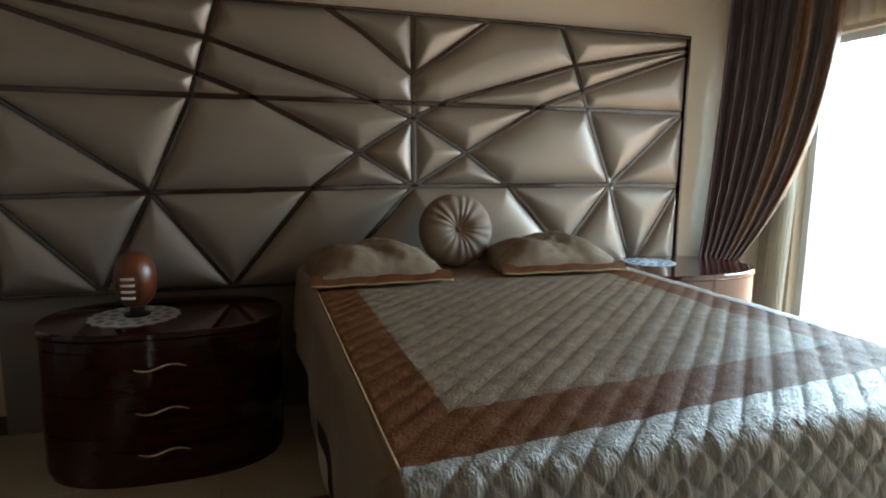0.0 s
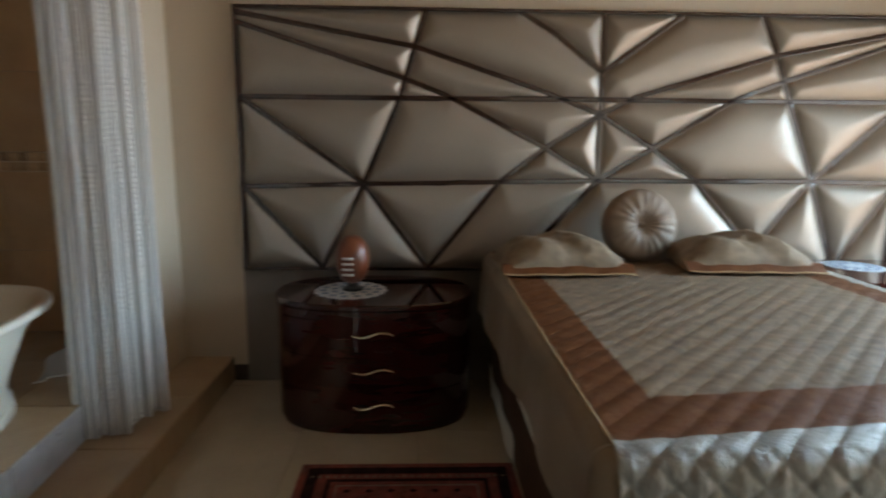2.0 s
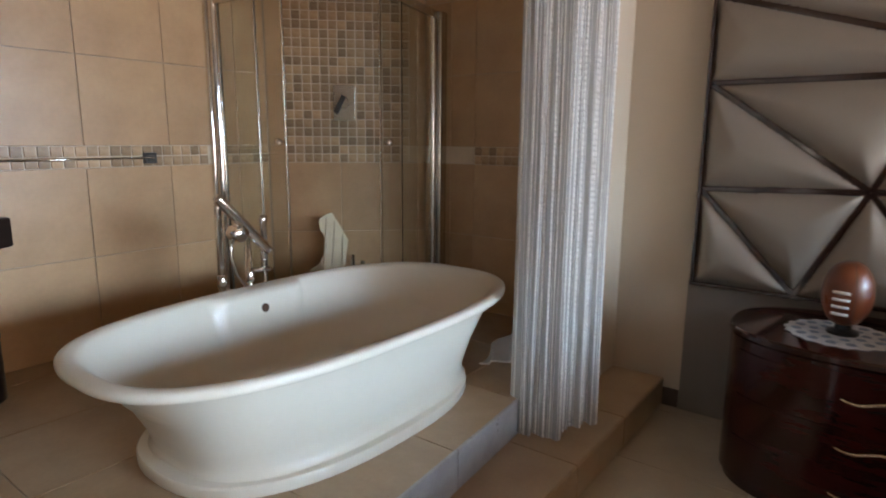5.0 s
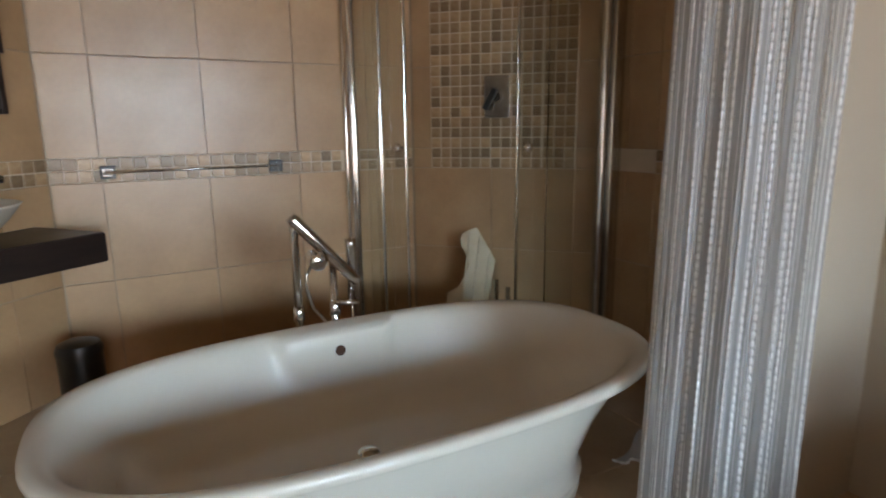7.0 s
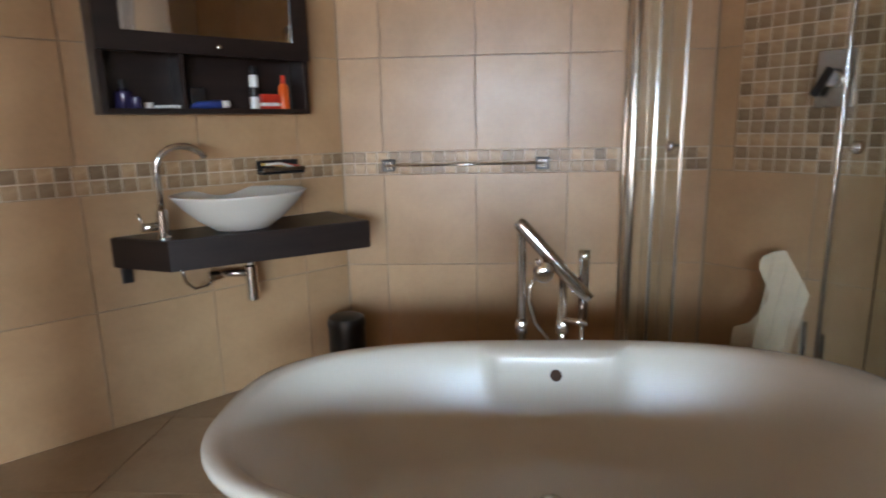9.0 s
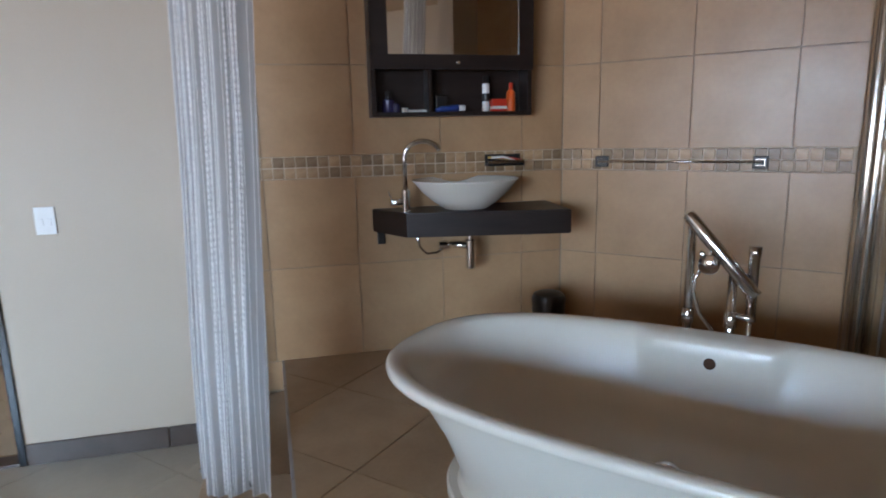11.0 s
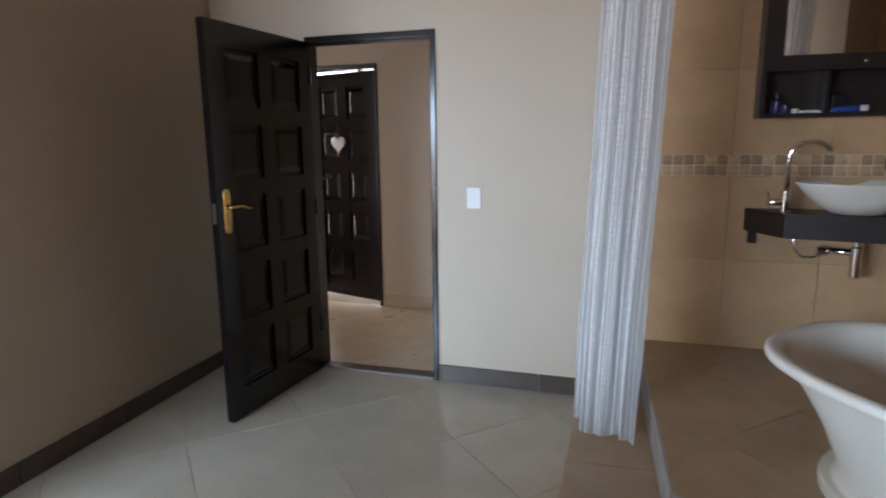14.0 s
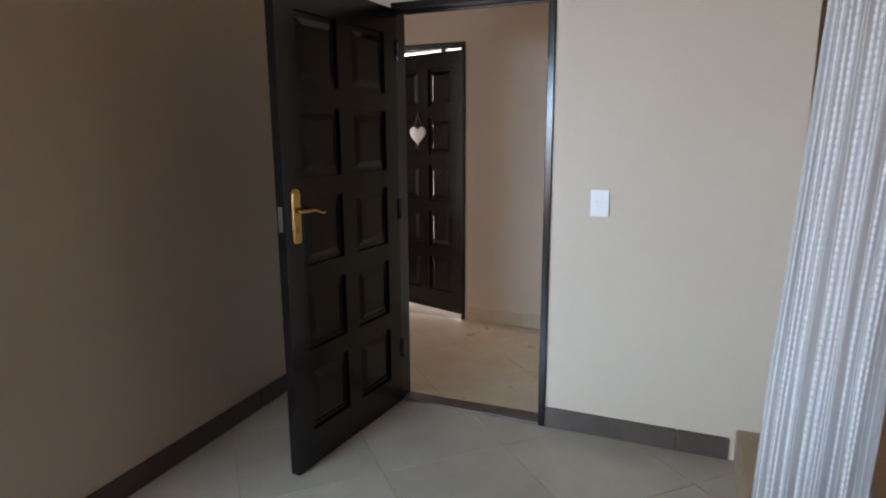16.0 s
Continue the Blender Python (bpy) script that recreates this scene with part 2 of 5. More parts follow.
def prism(points, z0, z1, bevel=0.0):
    """An upright block over a plan outline."""
    bm = bmesh.new()
    low = [bm.verts.new((x, y, z0)) for x, y in points]
    high = [bm.verts.new((x, y, z1)) for x, y in points]
    bm.faces.new(low[::-1]), bm.faces.new(high)
    for i in range(len(points)):
        j = (i + 1) % len(points)
        bm.faces.new((low[i], low[j], high[j], high[i]))
    if bevel:
        bmesh.ops.bevel(bm, geom=[e for e in bm.edges if abs(e.verts[0].co.z - e.verts[1].co.z) < 1e-5], offset=bevel, segments=2, affect="EDGES")
    return bm


def rings(bm, loops, cap0=True, cap1=True):
    """A skin over closed loops of equal length."""
    rows = [[bm.verts.new(p) for p in loop] for loop in loops]
    n = len(rows[0])
    for a, b in zip(rows, rows[1:]):
        for i in range(n):
            bm.faces.new((a[i], a[(i + 1) % n], b[(i + 1) % n], b[i]))
    if cap0:
        bm.faces.new(rows[0][::-1])
    if cap1:
        bm.faces.new(rows[-1])
    return bm


def lathe(bm, profile, centre=(0, 0, 0), n=32, m=None, cap0=True, cap1=True):
    loops = []
    for r, z in profile:
        pts = [Vector((centre[0] + r * math.cos(2 * math.pi * i / n), centre[1] + r * math.sin(2 * math.pi * i / n), centre[2] + z)) for i in range(n)]
        loops.append([m @ p for p in pts] if m is not None else pts)
    return rings(bm, loops, cap0, cap1)


def tube(bm, path, r, n=10, closed=False):
    """A round tube along points; r a number or one radius a point."""
    path = [Vector(p) for p in path]
    radii = [float(q) for q in r] if isinstance(r, (list, tuple)) else [r] * len(path)
    loops, ref = [], None
    for i, p in enumerate(path):
        d = (path[min(i + 1, len(path) - 1)] - path[max(i - 1, 0)]).normalized()
        if ref is None:
            ref = d.orthogonal().normalized()
        ref = (ref - d * ref.dot(d)).normalized()
        side = d.cross(ref)
        loops.append([p + radii[i] * (math.cos(2 * math.pi * k / n) * ref + math.sin(2 * math.pi * k / n) * side) for k in range(n)])
    return rings(bm, loops)


def arc_points(c, r, a0, a1, n, z=0.0):
    return [(c[0] + r * math.cos(radians(a0 + (a1 - a0) * i / n)), c[1] + r * math.sin(radians(a0 + (a1 - a0) * i / n)), z) for i in range(n + 1)]


def sheet(nu, nv, place, keep=None):
    """A grid surface from place(u, v) with u, v in 0..1."""
    bm = bmesh.new()
    vs = [[bm.verts.new(place(i / nu, j / nv)) for j in range(nv + 1)] for i in range(nu + 1)]
    for i in range(nu):
        for j in range(nv):
            bm.faces.new((vs[i][j], vs[i + 1][j], vs[i + 1][j + 1], vs[i][j + 1]))
    return bm


def piece(name, mesh, m, parent):
    ob = new(name, mesh)
    ob.parent = parent
    ob.matrix_parent_inverse = parent.matrix_world.inverted()
    ob.matrix_basis = m
    return ob


def bar_mesh(name, sx, sy, sz, bevel, material):
    bm = boxed((-sx / 2, -sy / 2, -sz / 2), (sx / 2, sy / 2, sz / 2), None, bevel, 1)
    me = bpy.data.meshes.new(name)
    bm.to_mesh(me)
    bm.free()
    me.materials.append(material)
    return me


# ---- plan ----
# Walls: headboard wall y = 3.60, tub wall x = -3.30, vanity wall from (-3.30, 1.12) at 45 degrees,
# door wall x + y = -1.93, side wall x - y = 1.55, back wall y = -0.30, window wall x = 3.75.
TOP = 2.75
PLAT, TREAD = 0.31, 0.15
R2 = math.sqrt(0.5)
VAN = Matrix(((R2, R2, 0, -3.30), (-R2, R2, 0, 1.12), (0, 0, 1, 0), (0, 0, 0, 1)))  # s along the vanity wall, d into the room
DOORM = Matrix(((R2, R2, 0, -1.255), (-R2, R2, 0, -0.675), (0, 0, 1, 0), (0, 0, 0, 1)))  # s from the door's right jamb towards its hinges
SHOW = Matrix(((R2, R2, 0, -3.30), (R2, -R2, 0, 2.88), (0, 0, 1, 0), (0, 0, 0, 1)))  # s along the wall behind the shower, d into the room


def wall(name, lo, hi, material=M_PAINT, m=None, label="plastered wall painted warm beige"):
    return tagged(part(name, boxed(lo, hi, m), material), label, "wall", kind="structure")


wall_headboard = wall("wall_north", (-1.35, 3.60, 0), (3.95, 3.80, TOP))
wall_bath_north = wall("wall_bath_north", (-3.5, 3.60, 0), (-1.35, 3.80, TOP), M_WALLGROUT, label="wall clad in beige ceramic tiles with pale grout")
wall_tub = wall("wall_west", (-3.50, 0.80, 0), (-3.30, 3.60, TOP), M_WALLGROUT, label="wall clad in beige ceramic tiles with pale grout")
wall_shower = wall("wall_shower", (0.0, -0.30, 0), (1.03, 0.0, TOP), M_WALLGROUT, SHOW, "angled shower wall with brown stone mosaic")
wall_vanity = wall("wall_vanity", (-0.2, -0.12, 0), (1.98, 0.0, TOP), M_WALLGROUT, VAN, "angled wall clad in beige ceramic tiles with pale grout")
# the painted wall with the door opening: right of the door, left of it, above it
wall("wall_door_right", (-1.0, -0.08, 0), (0.0, 0.0, TOP), m=DOORM)
wall("wall_door_return", (-1.0, -0.42, 0), (-0.82, -0.082, TOP), m=DOORM)
wall("wall_door_left", (0.81, -0.08, 0), (1.62, 0.0, TOP), m=DOORM)
wall("wall_door_above", (0.0, -0.08, 2.06), (0.81, 0.0, TOP), m=DOORM)
SIDE = Matrix.Translation((-0.22, -1.71, 0)) @ Matrix.Rotation(radians(46.7), 4, "Z")
wall("wall_side", (-0.1, -0.15, 0), (2.15, 0.0, TOP), m=SIDE)
wall("wall_south", (1.2, -0.48, 0), (3.95, -0.30, TOP))
WY0, WY1, WZ0, WZ1 = 0.25, 3.33, 0.04, 2.16
wall("wall_east_near", (3.75, -0.30, 0), (3.95, WY0, TOP))
wall("wall_east_far", (3.75, WY1, 0), (3.95, 3.60, TOP))
wall("wall_east_above", (3.75, WY0, WZ1), (3.95, WY1, TOP))
wall("wall_nib", (-1.37, 3.12, 0), (-1.21, 3.60, TOP), label="short plastered nib wall painted warm beige")
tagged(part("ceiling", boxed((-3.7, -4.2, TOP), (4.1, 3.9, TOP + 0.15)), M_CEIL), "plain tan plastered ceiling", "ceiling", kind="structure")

floor = tagged(part("floor", boxed((-3.7, -4.2, -0.12), (4.1, 3.9, -0.004)), M_GROUT), "floor of glossy cream porcelain tiles", "floor", kind="structure")

# two broad steps up to the bathroom
S1 = [(-0.95, 3.60), (-0.93, 0.87), (-1.905, -0.105), (-2.225, 0.045), (-1.40, 0.85), (-1.40, 3.60)]
S2 = [(-1.33, 3.60), (-1.15, 1.175), (-2.199, 0.019), (-3.30, 1.12), (-3.30, 2.88), (-2.58, 3.60)]
tread = tagged(part("bathroom_step", prism(S1, 0.0, TREAD - 0.006), M_SKIRT), "low tiled step with brown riser", "step", kind="structure")
platform = tagged(part("bathroom_platform", prism(S2, 0.0, PLAT - 0.006), M_GROUT), "raised bathroom floor of beige tiles", "floor", kind="structure")

# ---- openings: door frame, window ----


def panel_door(name, m, w, h, label, mirror=1):
    """A panelled leaf hinged at m's origin, along +s, thickness along -d..0."""
    door = thing(name, m, label, "door")
    bm = bmesh.new()
    st, mid, th = 0.105, 0.095, 0.042
    rows = 5
    bottom, topr, rail = 0.16, 0.12, 0.085
    ph = (h - bottom - topr - rail * (rows - 1)) / rows
    cols = [(st, (w - mid) / 2), ((w + mid) / 2, w - st)]
    for lo, hi in ((0, st), (w - st, w), ((w - mid) / 2, (w + mid) / 2)):
        box(bm, (lo, -th, 0), (hi, 0, h), m)
    zs, z = [], bottom
    for r in range(rows):
        zs.append((z, z + ph))
        z += ph + rail
    for lo, hi in cols:
        box(bm, (lo, -th, 0), (hi, 0, bottom), m)
        for r in range(rows):
            z1 = zs[r][1]
            box(bm, (lo, -th, z1), (hi, 0, zs[r + 1][0] if r + 1 < rows else h), m)
    part("leaf_frame", bm, M_WOOD, door)
    for lo, hi in cols:
        for z0, z1 in zs:
            p = bmesh.new()
            box(p, (lo, -th / 2 - 0.008, z0), (hi, -th / 2 + 0.008, z1), m)
            for sgn in (1, -1):
                d0 = -th / 2 + sgn * 0.008
                a = [(lo + 0.022, d0, z0 + 0.022), (hi - 0.022, d0, z0 + 0.022), (hi - 0.022, d0, z1 - 0.022), (lo + 0.022, d0, z1 - 0.022)]
                d1 = -th / 2 + sgn * 0.019
                b = [(lo + 0.05, d1, z0 + 0.05), (hi - 0.05, d1, z0 + 0.05), (hi - 0.05, d1, z1 - 0.05), (lo + 0.05, d1, z1 - 0.05)]
                va, vb = [p.verts.new(m @ Vector(q)) for q in a], [p.verts.new(m @ Vector(q)) for q in b]
                for i in range(4):
                    p.faces.new((va[i], va[(i + 1) % 4], vb[(i + 1) % 4], vb[i]))
                p.faces.new(vb)
            part("panel", p, M_WOOD, door)
    return door


def lever_handle(parent, m, s, z, side, material=M_BRASS):
    """A back plate with a curled lever, keyhole below; side +1 on the d = 0 face, -1 on the other."""
    d = 0.0 if side > 0 else -0.042
    bm = bmesh.new()
    prof = [(0.024 * math.cos(a), 0.024 * math.sin(a)) for a in np.linspace(0, math.pi, 9)]
    outline = [(x, 0.09 + y) for x, y in prof] + [(-x, -0.09 - y) for x, y in prof]
    v0 = [bm.verts.new(m @ Vector((s + x, d + side * 0.0005, z - 0.02 + y))) for x, y in outline]
    v1 = [bm.verts.new(m @ Vector((s + x * 0.86, d + side * 0.007, z - 0.02 + y * 0.97))) for x, y in outline]
    for i in range(len(v0)):
        j = (i + 1) % len(v0)
        bm.faces.new((v0[i], v0[j], v1[j], v1[i]))
    bm.faces.new(v1), bm.faces.new(v0[::-1])
    plate = part("back_plate", bm, material, parent, "polished brass back plate")
    path = [m @ Vector((s - 0.125 * u, d + side * (0.012 + 0.035 * min(u * 5, 1)), z + 0.016 * math.sin(u * 5.5) * u)) for u in np.linspace(0, 1, 16)]
    part("lever", tube(bmesh.new(), path, [0.009 - 0.004 * u for u in np.linspace(0, 1, 16)], 8), material, plate, smooth=True)
    part("keyhole", boxed((s - 0.004, d + side * 0.0068, z - 0.085), (s + 0.004, d + side * 0.008, z - 0.06), m), M_BLACK, plate)


frame_1 = thing("door_1", DOORM, "dark timber door frame with worn edges", "door frame", kind="structure")
for nm, lo, hi in (("jamb", (0.0, -0.09, 0), (0.032, 0.012, 2.06)), ("jamb", (0.785, -0.09, 0), (0.81, 0.012, 2.06)), ("head", (0.032, -0.09, 2.025), (0.785, 0.012, 2.06)),
                   ("stop", (0.032, -0.06, 0), (0.046, -0.045, 2.012)), ("stop", (0.032, -0.06, 2.012), (0.764, -0.045, 2.025)), ("threshold", (0.0, -0.09, -0.004), (0.81, 0.004, 0.012))):
    part(nm, boxed(lo, hi, DOORM, 0.003), M_WOOD if nm != "threshold" else M_SKIRT, frame_1)
part("strike_plate", boxed((0.0315, -0.040, 1.02), (0.034, -0.012, 1.12), DOORM), M_STEELPULL, frame_1)

LEAF1 = Matrix.Translation((-0.690, -1.215, 0.008)) @ Matrix.Rotation(radians(39.5), 4, "Z")
leaf_1 = panel_door("bedroom_door", LEAF1, 0.83, 2.02, "dark-stained panelled timber door standing wide open")
lever_handle(leaf_1, LEAF1, 0.765, 1.125, 1)
lever_handle(leaf_1, LEAF1, 0.765, 1.125, -1)
part("lock_case", boxed((0.829, -0.033, 1.05), (0.832, -0.010, 1.15), LEAF1), M_SATINALU, leaf_1)
for z in (0.25, 1.0, 1.78):
    part("hinge", lathe(bmesh.new(), [(0.008, 0), (0.008, 0.1)], (-0.006, 0.006, z), 10, LEAF1), M_WOOD, leaf_1)

# window: aluminium frame with sliding panes in the east wall
win = thing("window_1", (3.85, 1.8, 0), "tall white-framed sliding window, overexposed daylight", "window", kind="structure")
for lo, hi in (((3.82, WY0, WZ0), (3.88, WY1, WZ0 + 0.05)), ((3.82, WY0, WZ1 - 0.05), (3.88, WY1, WZ1)), ((3.82, WY0, WZ0), (3.88, WY0 + 0.05, WZ1)), ((3.82, WY1 - 0.05, WZ0), (3.88, WY1, WZ1)), ((3.82, 1.76, WZ0), (3.88, 1.82, WZ1))):
    part("window_frame", boxed(lo, hi), M_WHITE, win)
tagged(part("backdrop", boxed((6.5, -6.0, -1.0), (6.6, 9.0, 6.0)), M_OUTSIDE), "plain bright daylight haze outside the window", "backdrop", kind="structure")

# ---- hall beyond the door ----
HALL = Matrix(((R2, R2, 0, -1.58), (-R2, R2, 0, -2.42), (0, 0, 1, 0), (0, 0, 0, 1)))  # s from the far door's hinges along the far hall wall
wall("wall_hall_right", (-1.6, -0.16, 0), (0.0, 0.0, TOP), m=HALL)
wall("wall_hall_above", (0.0, -0.16, 2.05), (1.04, 0.0, TOP), m=HALL)
wall("wall_hall_left", (1.04, -0.16, 0), (1.9, 0.0, TOP), m=HALL)
wall("wall_hall_west", (-1.66, -0.16, 0), (-1.50, 1.45, TOP), m=HALL)
wall("wall_hall_east", (1.9, -0.16, 0), (2.06, 1.45, TOP), m=HALL)
frame_2 = thing("door_2", HALL, "dark timber frame of the far hall door", "door frame", kind="structure")
for nm, lo, hi in (("jamb", (-0.03, -0.17, 0), (0.0, 0.01, 2.05)), ("jamb", (1.04, -0.17, 0), (1.07, 0.01, 2.05)), ("head", (-0.03, -0.17, 2.05), (1.07, 0.01, 2.09))):
    part(nm, boxed(lo, hi, HALL, 0.003), M_WOOD, frame_2)
LEAF2 = HALL @ Matrix.Translation((0.004, -0.03, 0.03)) @ Matrix.Rotation(radians(-17), 4, "Z")
leaf_2 = panel_door("hall_door", LEAF2, 0.77, 2.012, "dark-stained panelled timber door standing ajar, daylight behind")
lever_handle(leaf_2, LEAF2, 0.72, 1.10, 1, M_STEELPULL)
gate = thing("security_gate", HALL @ Vector((0.7, -0.4, 0)), "white steel security gate outside the hall door", "gate")
for s_ in (0.30, 1.25):
    part("post", boxed((s_ - 0.02, -0.42, -0.16), (s_ + 0.02, -0.38, 2.1), HALL), M_SATINALU, gate)
for z in (0.50, 0.60, 0.95, 1.28, 1.60, 1.92):
    part("rail", boxed((0.32, -0.41, z - 0.012), (1.23, -0.39, z + 0.012), HALL), M_SATINALU, gate)
tagged(part("ground", boxed((-60, -80, -0.30), (60, -3.05, -0.16)), M_GROUND), "pale paving outside the hall door", "ground", kind="structure")
tagged(part("backdrop", boxed((-3.0, -3.5, -0.2), (3.0, -3.4, 3.2), HALL), M_SUNLIT), "plain bright daylight haze outside the hall door", "backdrop", kind="structure")

# ---- headboard ----
HX0, HX1, HZ0, HZ1 = -0.81, 2.995, 0.71, 2.150
C0, C1, C2 = (1.215, 1.835), (1.217, 1.605), (1.22, 1.23)
L2, B1, B2 = (-0.13, 1.20), (-0.37, HZ0), (0.24, HZ0)
X2, X3, RR2, RB = (0.91, 1.413), (1.53, 1.418), (2.485, 1.235), (2.67, HZ0)
H1L, H1R, H2L, H2R = (HX0, 1.68), (HX1, 1.69), (HX0, 1.18), (HX1, 1.225)
LINES = [(H1L, H1R), (H2L, L2, C2, RR2, H2R), ((1.21, HZ1), C2),
         ((HX0, 2.125), (0.16, 1.96), (0.87, 1.735), C1), ((HX0, 2.075), (0.10, 1.79), (0.34, 1.70), X2, C2), (H1L, L2), ((0.22, HZ1), (0.08, 1.685), L2, B1), (L2, B2), (H2L, B1),
         (C1, X2, (0.65, 1.215), B2), (C2, (0.74, HZ0)), ((0.75, HZ1), (0.94, 2.04), C0), (C0, (1.655, HZ1)), (C1, X3, (1.79, 1.235), (2.28, HZ0)), (C2, X3, (1.99, 1.695), (2.27, 1.80), (HX1, 2.05)),
         (C1, (1.41, 1.70), (2.21, 1.94), (HX1, 2.09)), ((2.11, HZ1), (2.21, 1.94), (2.30, 1.70), RR2, RB), (RR2, H1R), (RR2, (2.08, HZ0)), (RB, H2R)]
SEAMS = [pair for line in LINES for pair in zip(line, line[1:])]
headboard = thing("headboard", (1.1, 3.58, 0), "tall wall-mounted headboard of padded silver-taupe leather panels with dark seams", "headboard")
part("back_board", boxed((HX0, 3.575, HZ0), (HX1, 3.600, HZ1)), M_TRIM, headboard)
part("base_panel", boxed((HX0 - 0.03, 3.585, 0.0), (HX1 + 0.02, 3.600, HZ0)), M_BASEPANEL, headboard, "grey fabric base panel")


def seam_distance(px, pz):
    d = np.minimum(np.minimum(px - HX0, HX1 - px), np.minimum(pz - HZ0, HZ1 - pz)) + 0.006
    for (ax, az), (bx, bz) in SEAMS:
        vx, vz = bx - ax, bz - az
        t = np.clip(((px - ax) * vx + (pz - az) * vz) / (vx * vx + vz * vz), 0, 1)
        d = np.minimum(d, np.hypot(px - ax - t * vx, pz - az - t * vz))
    return d


def cushions():
    """The board is cut along the seams; every field between them becomes one padded panel."""
    step = 0.0115
    nx, nz = round((HX1 - HX0) / step), round((HZ1 - HZ0) / step)
    xs, zs = np.linspace(HX0, HX1, nx + 1), np.linspace(HZ0, HZ1, nz + 1)
    gx, gz = np.meshgrid(xs, zs, indexing="ij")
    d = seam_distance(gx, gz)
    cx, cz = np.meshgrid((xs[1:] + xs[:-1]) / 2, (zs[1:] + zs[:-1]) / 2, indexing="ij")
    cd = seam_distance(cx, cz)
    free = cd > 0.011
    rise = 0.012 + 0.058 * (1 - np.exp(-np.maximum(d - 0.008, 0) / 0.055)) + 0.010 * (1 - np.exp(-d / 0.010))
    label = np.zeros((nx, nz), int)
    count = 0
    for i in range(nx):
        for j in range(nz):
            if not free[i, j] or label[i, j]:
                continue
            count += 1
            stack, cells = [(i, j)], []
            label[i, j] = count
            while stack:
                a, b = stack.pop()
                cells.append((a, b))
                for p, q in ((a + 1, b), (a - 1, b), (a, b + 1), (a, b - 1)):
                    if 0 <= p < nx and 0 <= q < nz and free[p, q] and not label[p, q]:
                        label[p, q] = count
                        stack.append((p, q))
            if len(cells) < 12:
                continue
            index, verts, faces = {}, [], []
            for a, b in cells:
                quad = []
                for k in ((a, b), (a + 1, b), (a + 1, b + 1), (a, b + 1)):
                    if k not in index:
                        index[k] = len(verts)
                        verts.append((xs[k[0]], 3.578 - rise[k], zs[k[1]]))
                    quad.append(index[k])
                faces.append(quad)
            me = bpy.data.meshes.new("padded_panel")
            me.from_pydata(verts, [], faces)
            me.materials.append(M_LEATHER)
            me.polygons.foreach_set("use_smooth", [True] * len(faces))
            ob = new("padded_panel", me)
            ob.parent = headboard
            ob.matrix_parent_inverse = headboard.matrix_world.inverted()


cushions()
for (ax, az), (bx, bz) in SEAMS:
    ln, ang = math.hypot(bx - ax, bz - az), math.atan2(bz - az, bx - ax)
    m = Matrix.Translation((ax, 3.562, az)) @ Matrix.Rotation(-ang, 4, "Y")
    part("seam_strip", boxed((0.0, -0.012, -0.014), (ln, 0.010, 0.014), m, 0.005), M_TRIM, headboard)
for lo, hi in (((HX0 - 0.012, 3.53, HZ0 - 0.012), (HX0 + 0.004, 3.60, HZ1 + 0.012)), ((HX1 - 0.004, 3.53, HZ0 - 0.012), (HX1 + 0.012, 3.60, HZ1 + 0.012)), ((HX0, 3.53, HZ1 - 0.004), (HX1, 3.60, HZ1 + 0.012)), ((HX0, 3.53, HZ0 - 0.012), (HX1, 3.60, HZ0 + 0.004))):
    part("edge_strip", boxed(lo, hi, None, 0.003), M_TRIM, headboard)

# ---- bed ----
BX0, BX1, BY0, BY1, BZ = 0.56, 2.30, 1.22, 3.50, 0.815
bed = thing("bed", ((BX0 + BX1) / 2, 2.4, 0), "double bed with a brown upholstered base and thick mattress", "bed")
part("base", boxed((BX0 + 0.05, BY0 + 0.06, 0.06), (BX1 - 0.05, BY1, 0.40), None, 0.02), M_BEDBASE, bed)
part("mattress", boxed((BX0 + 0.03, BY0 + 0.03, 0.40), (BX1 - 0.03, BY1, BZ - 0.012), None, 0.05, 3), M_SHEET, bed)
for x in (BX0 + 0.12, BX1 - 0.12):
    for y in (BY0 + 0.14, BY1 - 0.12):
        part("foot", lathe(bmesh.new(), [(0.03, 0.0), (0.035, 0.06)], (x, y, 0), 14), M_BLACK, bed)
spread = thing("bedspread", ((BX0 + BX1) / 2, 2.4, BZ), "quilted taupe bedspread with copper border and silver-grey drop at the foot", "bedspread")


def fall(s, edge=0.05):
    """Out and down along a rounded edge after s metres past it."""
    q = edge * math.pi / 2
    if s <= 0:
        return s, 0.0
    if s < q:
        return edge * math.sin(s / edge), edge * (1 - math.cos(s / edge))
    return edge + 0.10 * (s - q), edge + (s - q) * 0.995


def quilt(u, v, pitch, high, sharp=0.016, crossed=True):
    """Height of the padding between one set of stitched lines, or two that cross."""
    a, b = (u + v) * 0.7071 / pitch, (u - v) * 0.7071 / pitch
    d = abs(b - round(b)) * pitch
    if crossed:
        d = min(abs(a - round(a)) * pitch, d)
    return high * (1 - math.exp(-d / sharp))


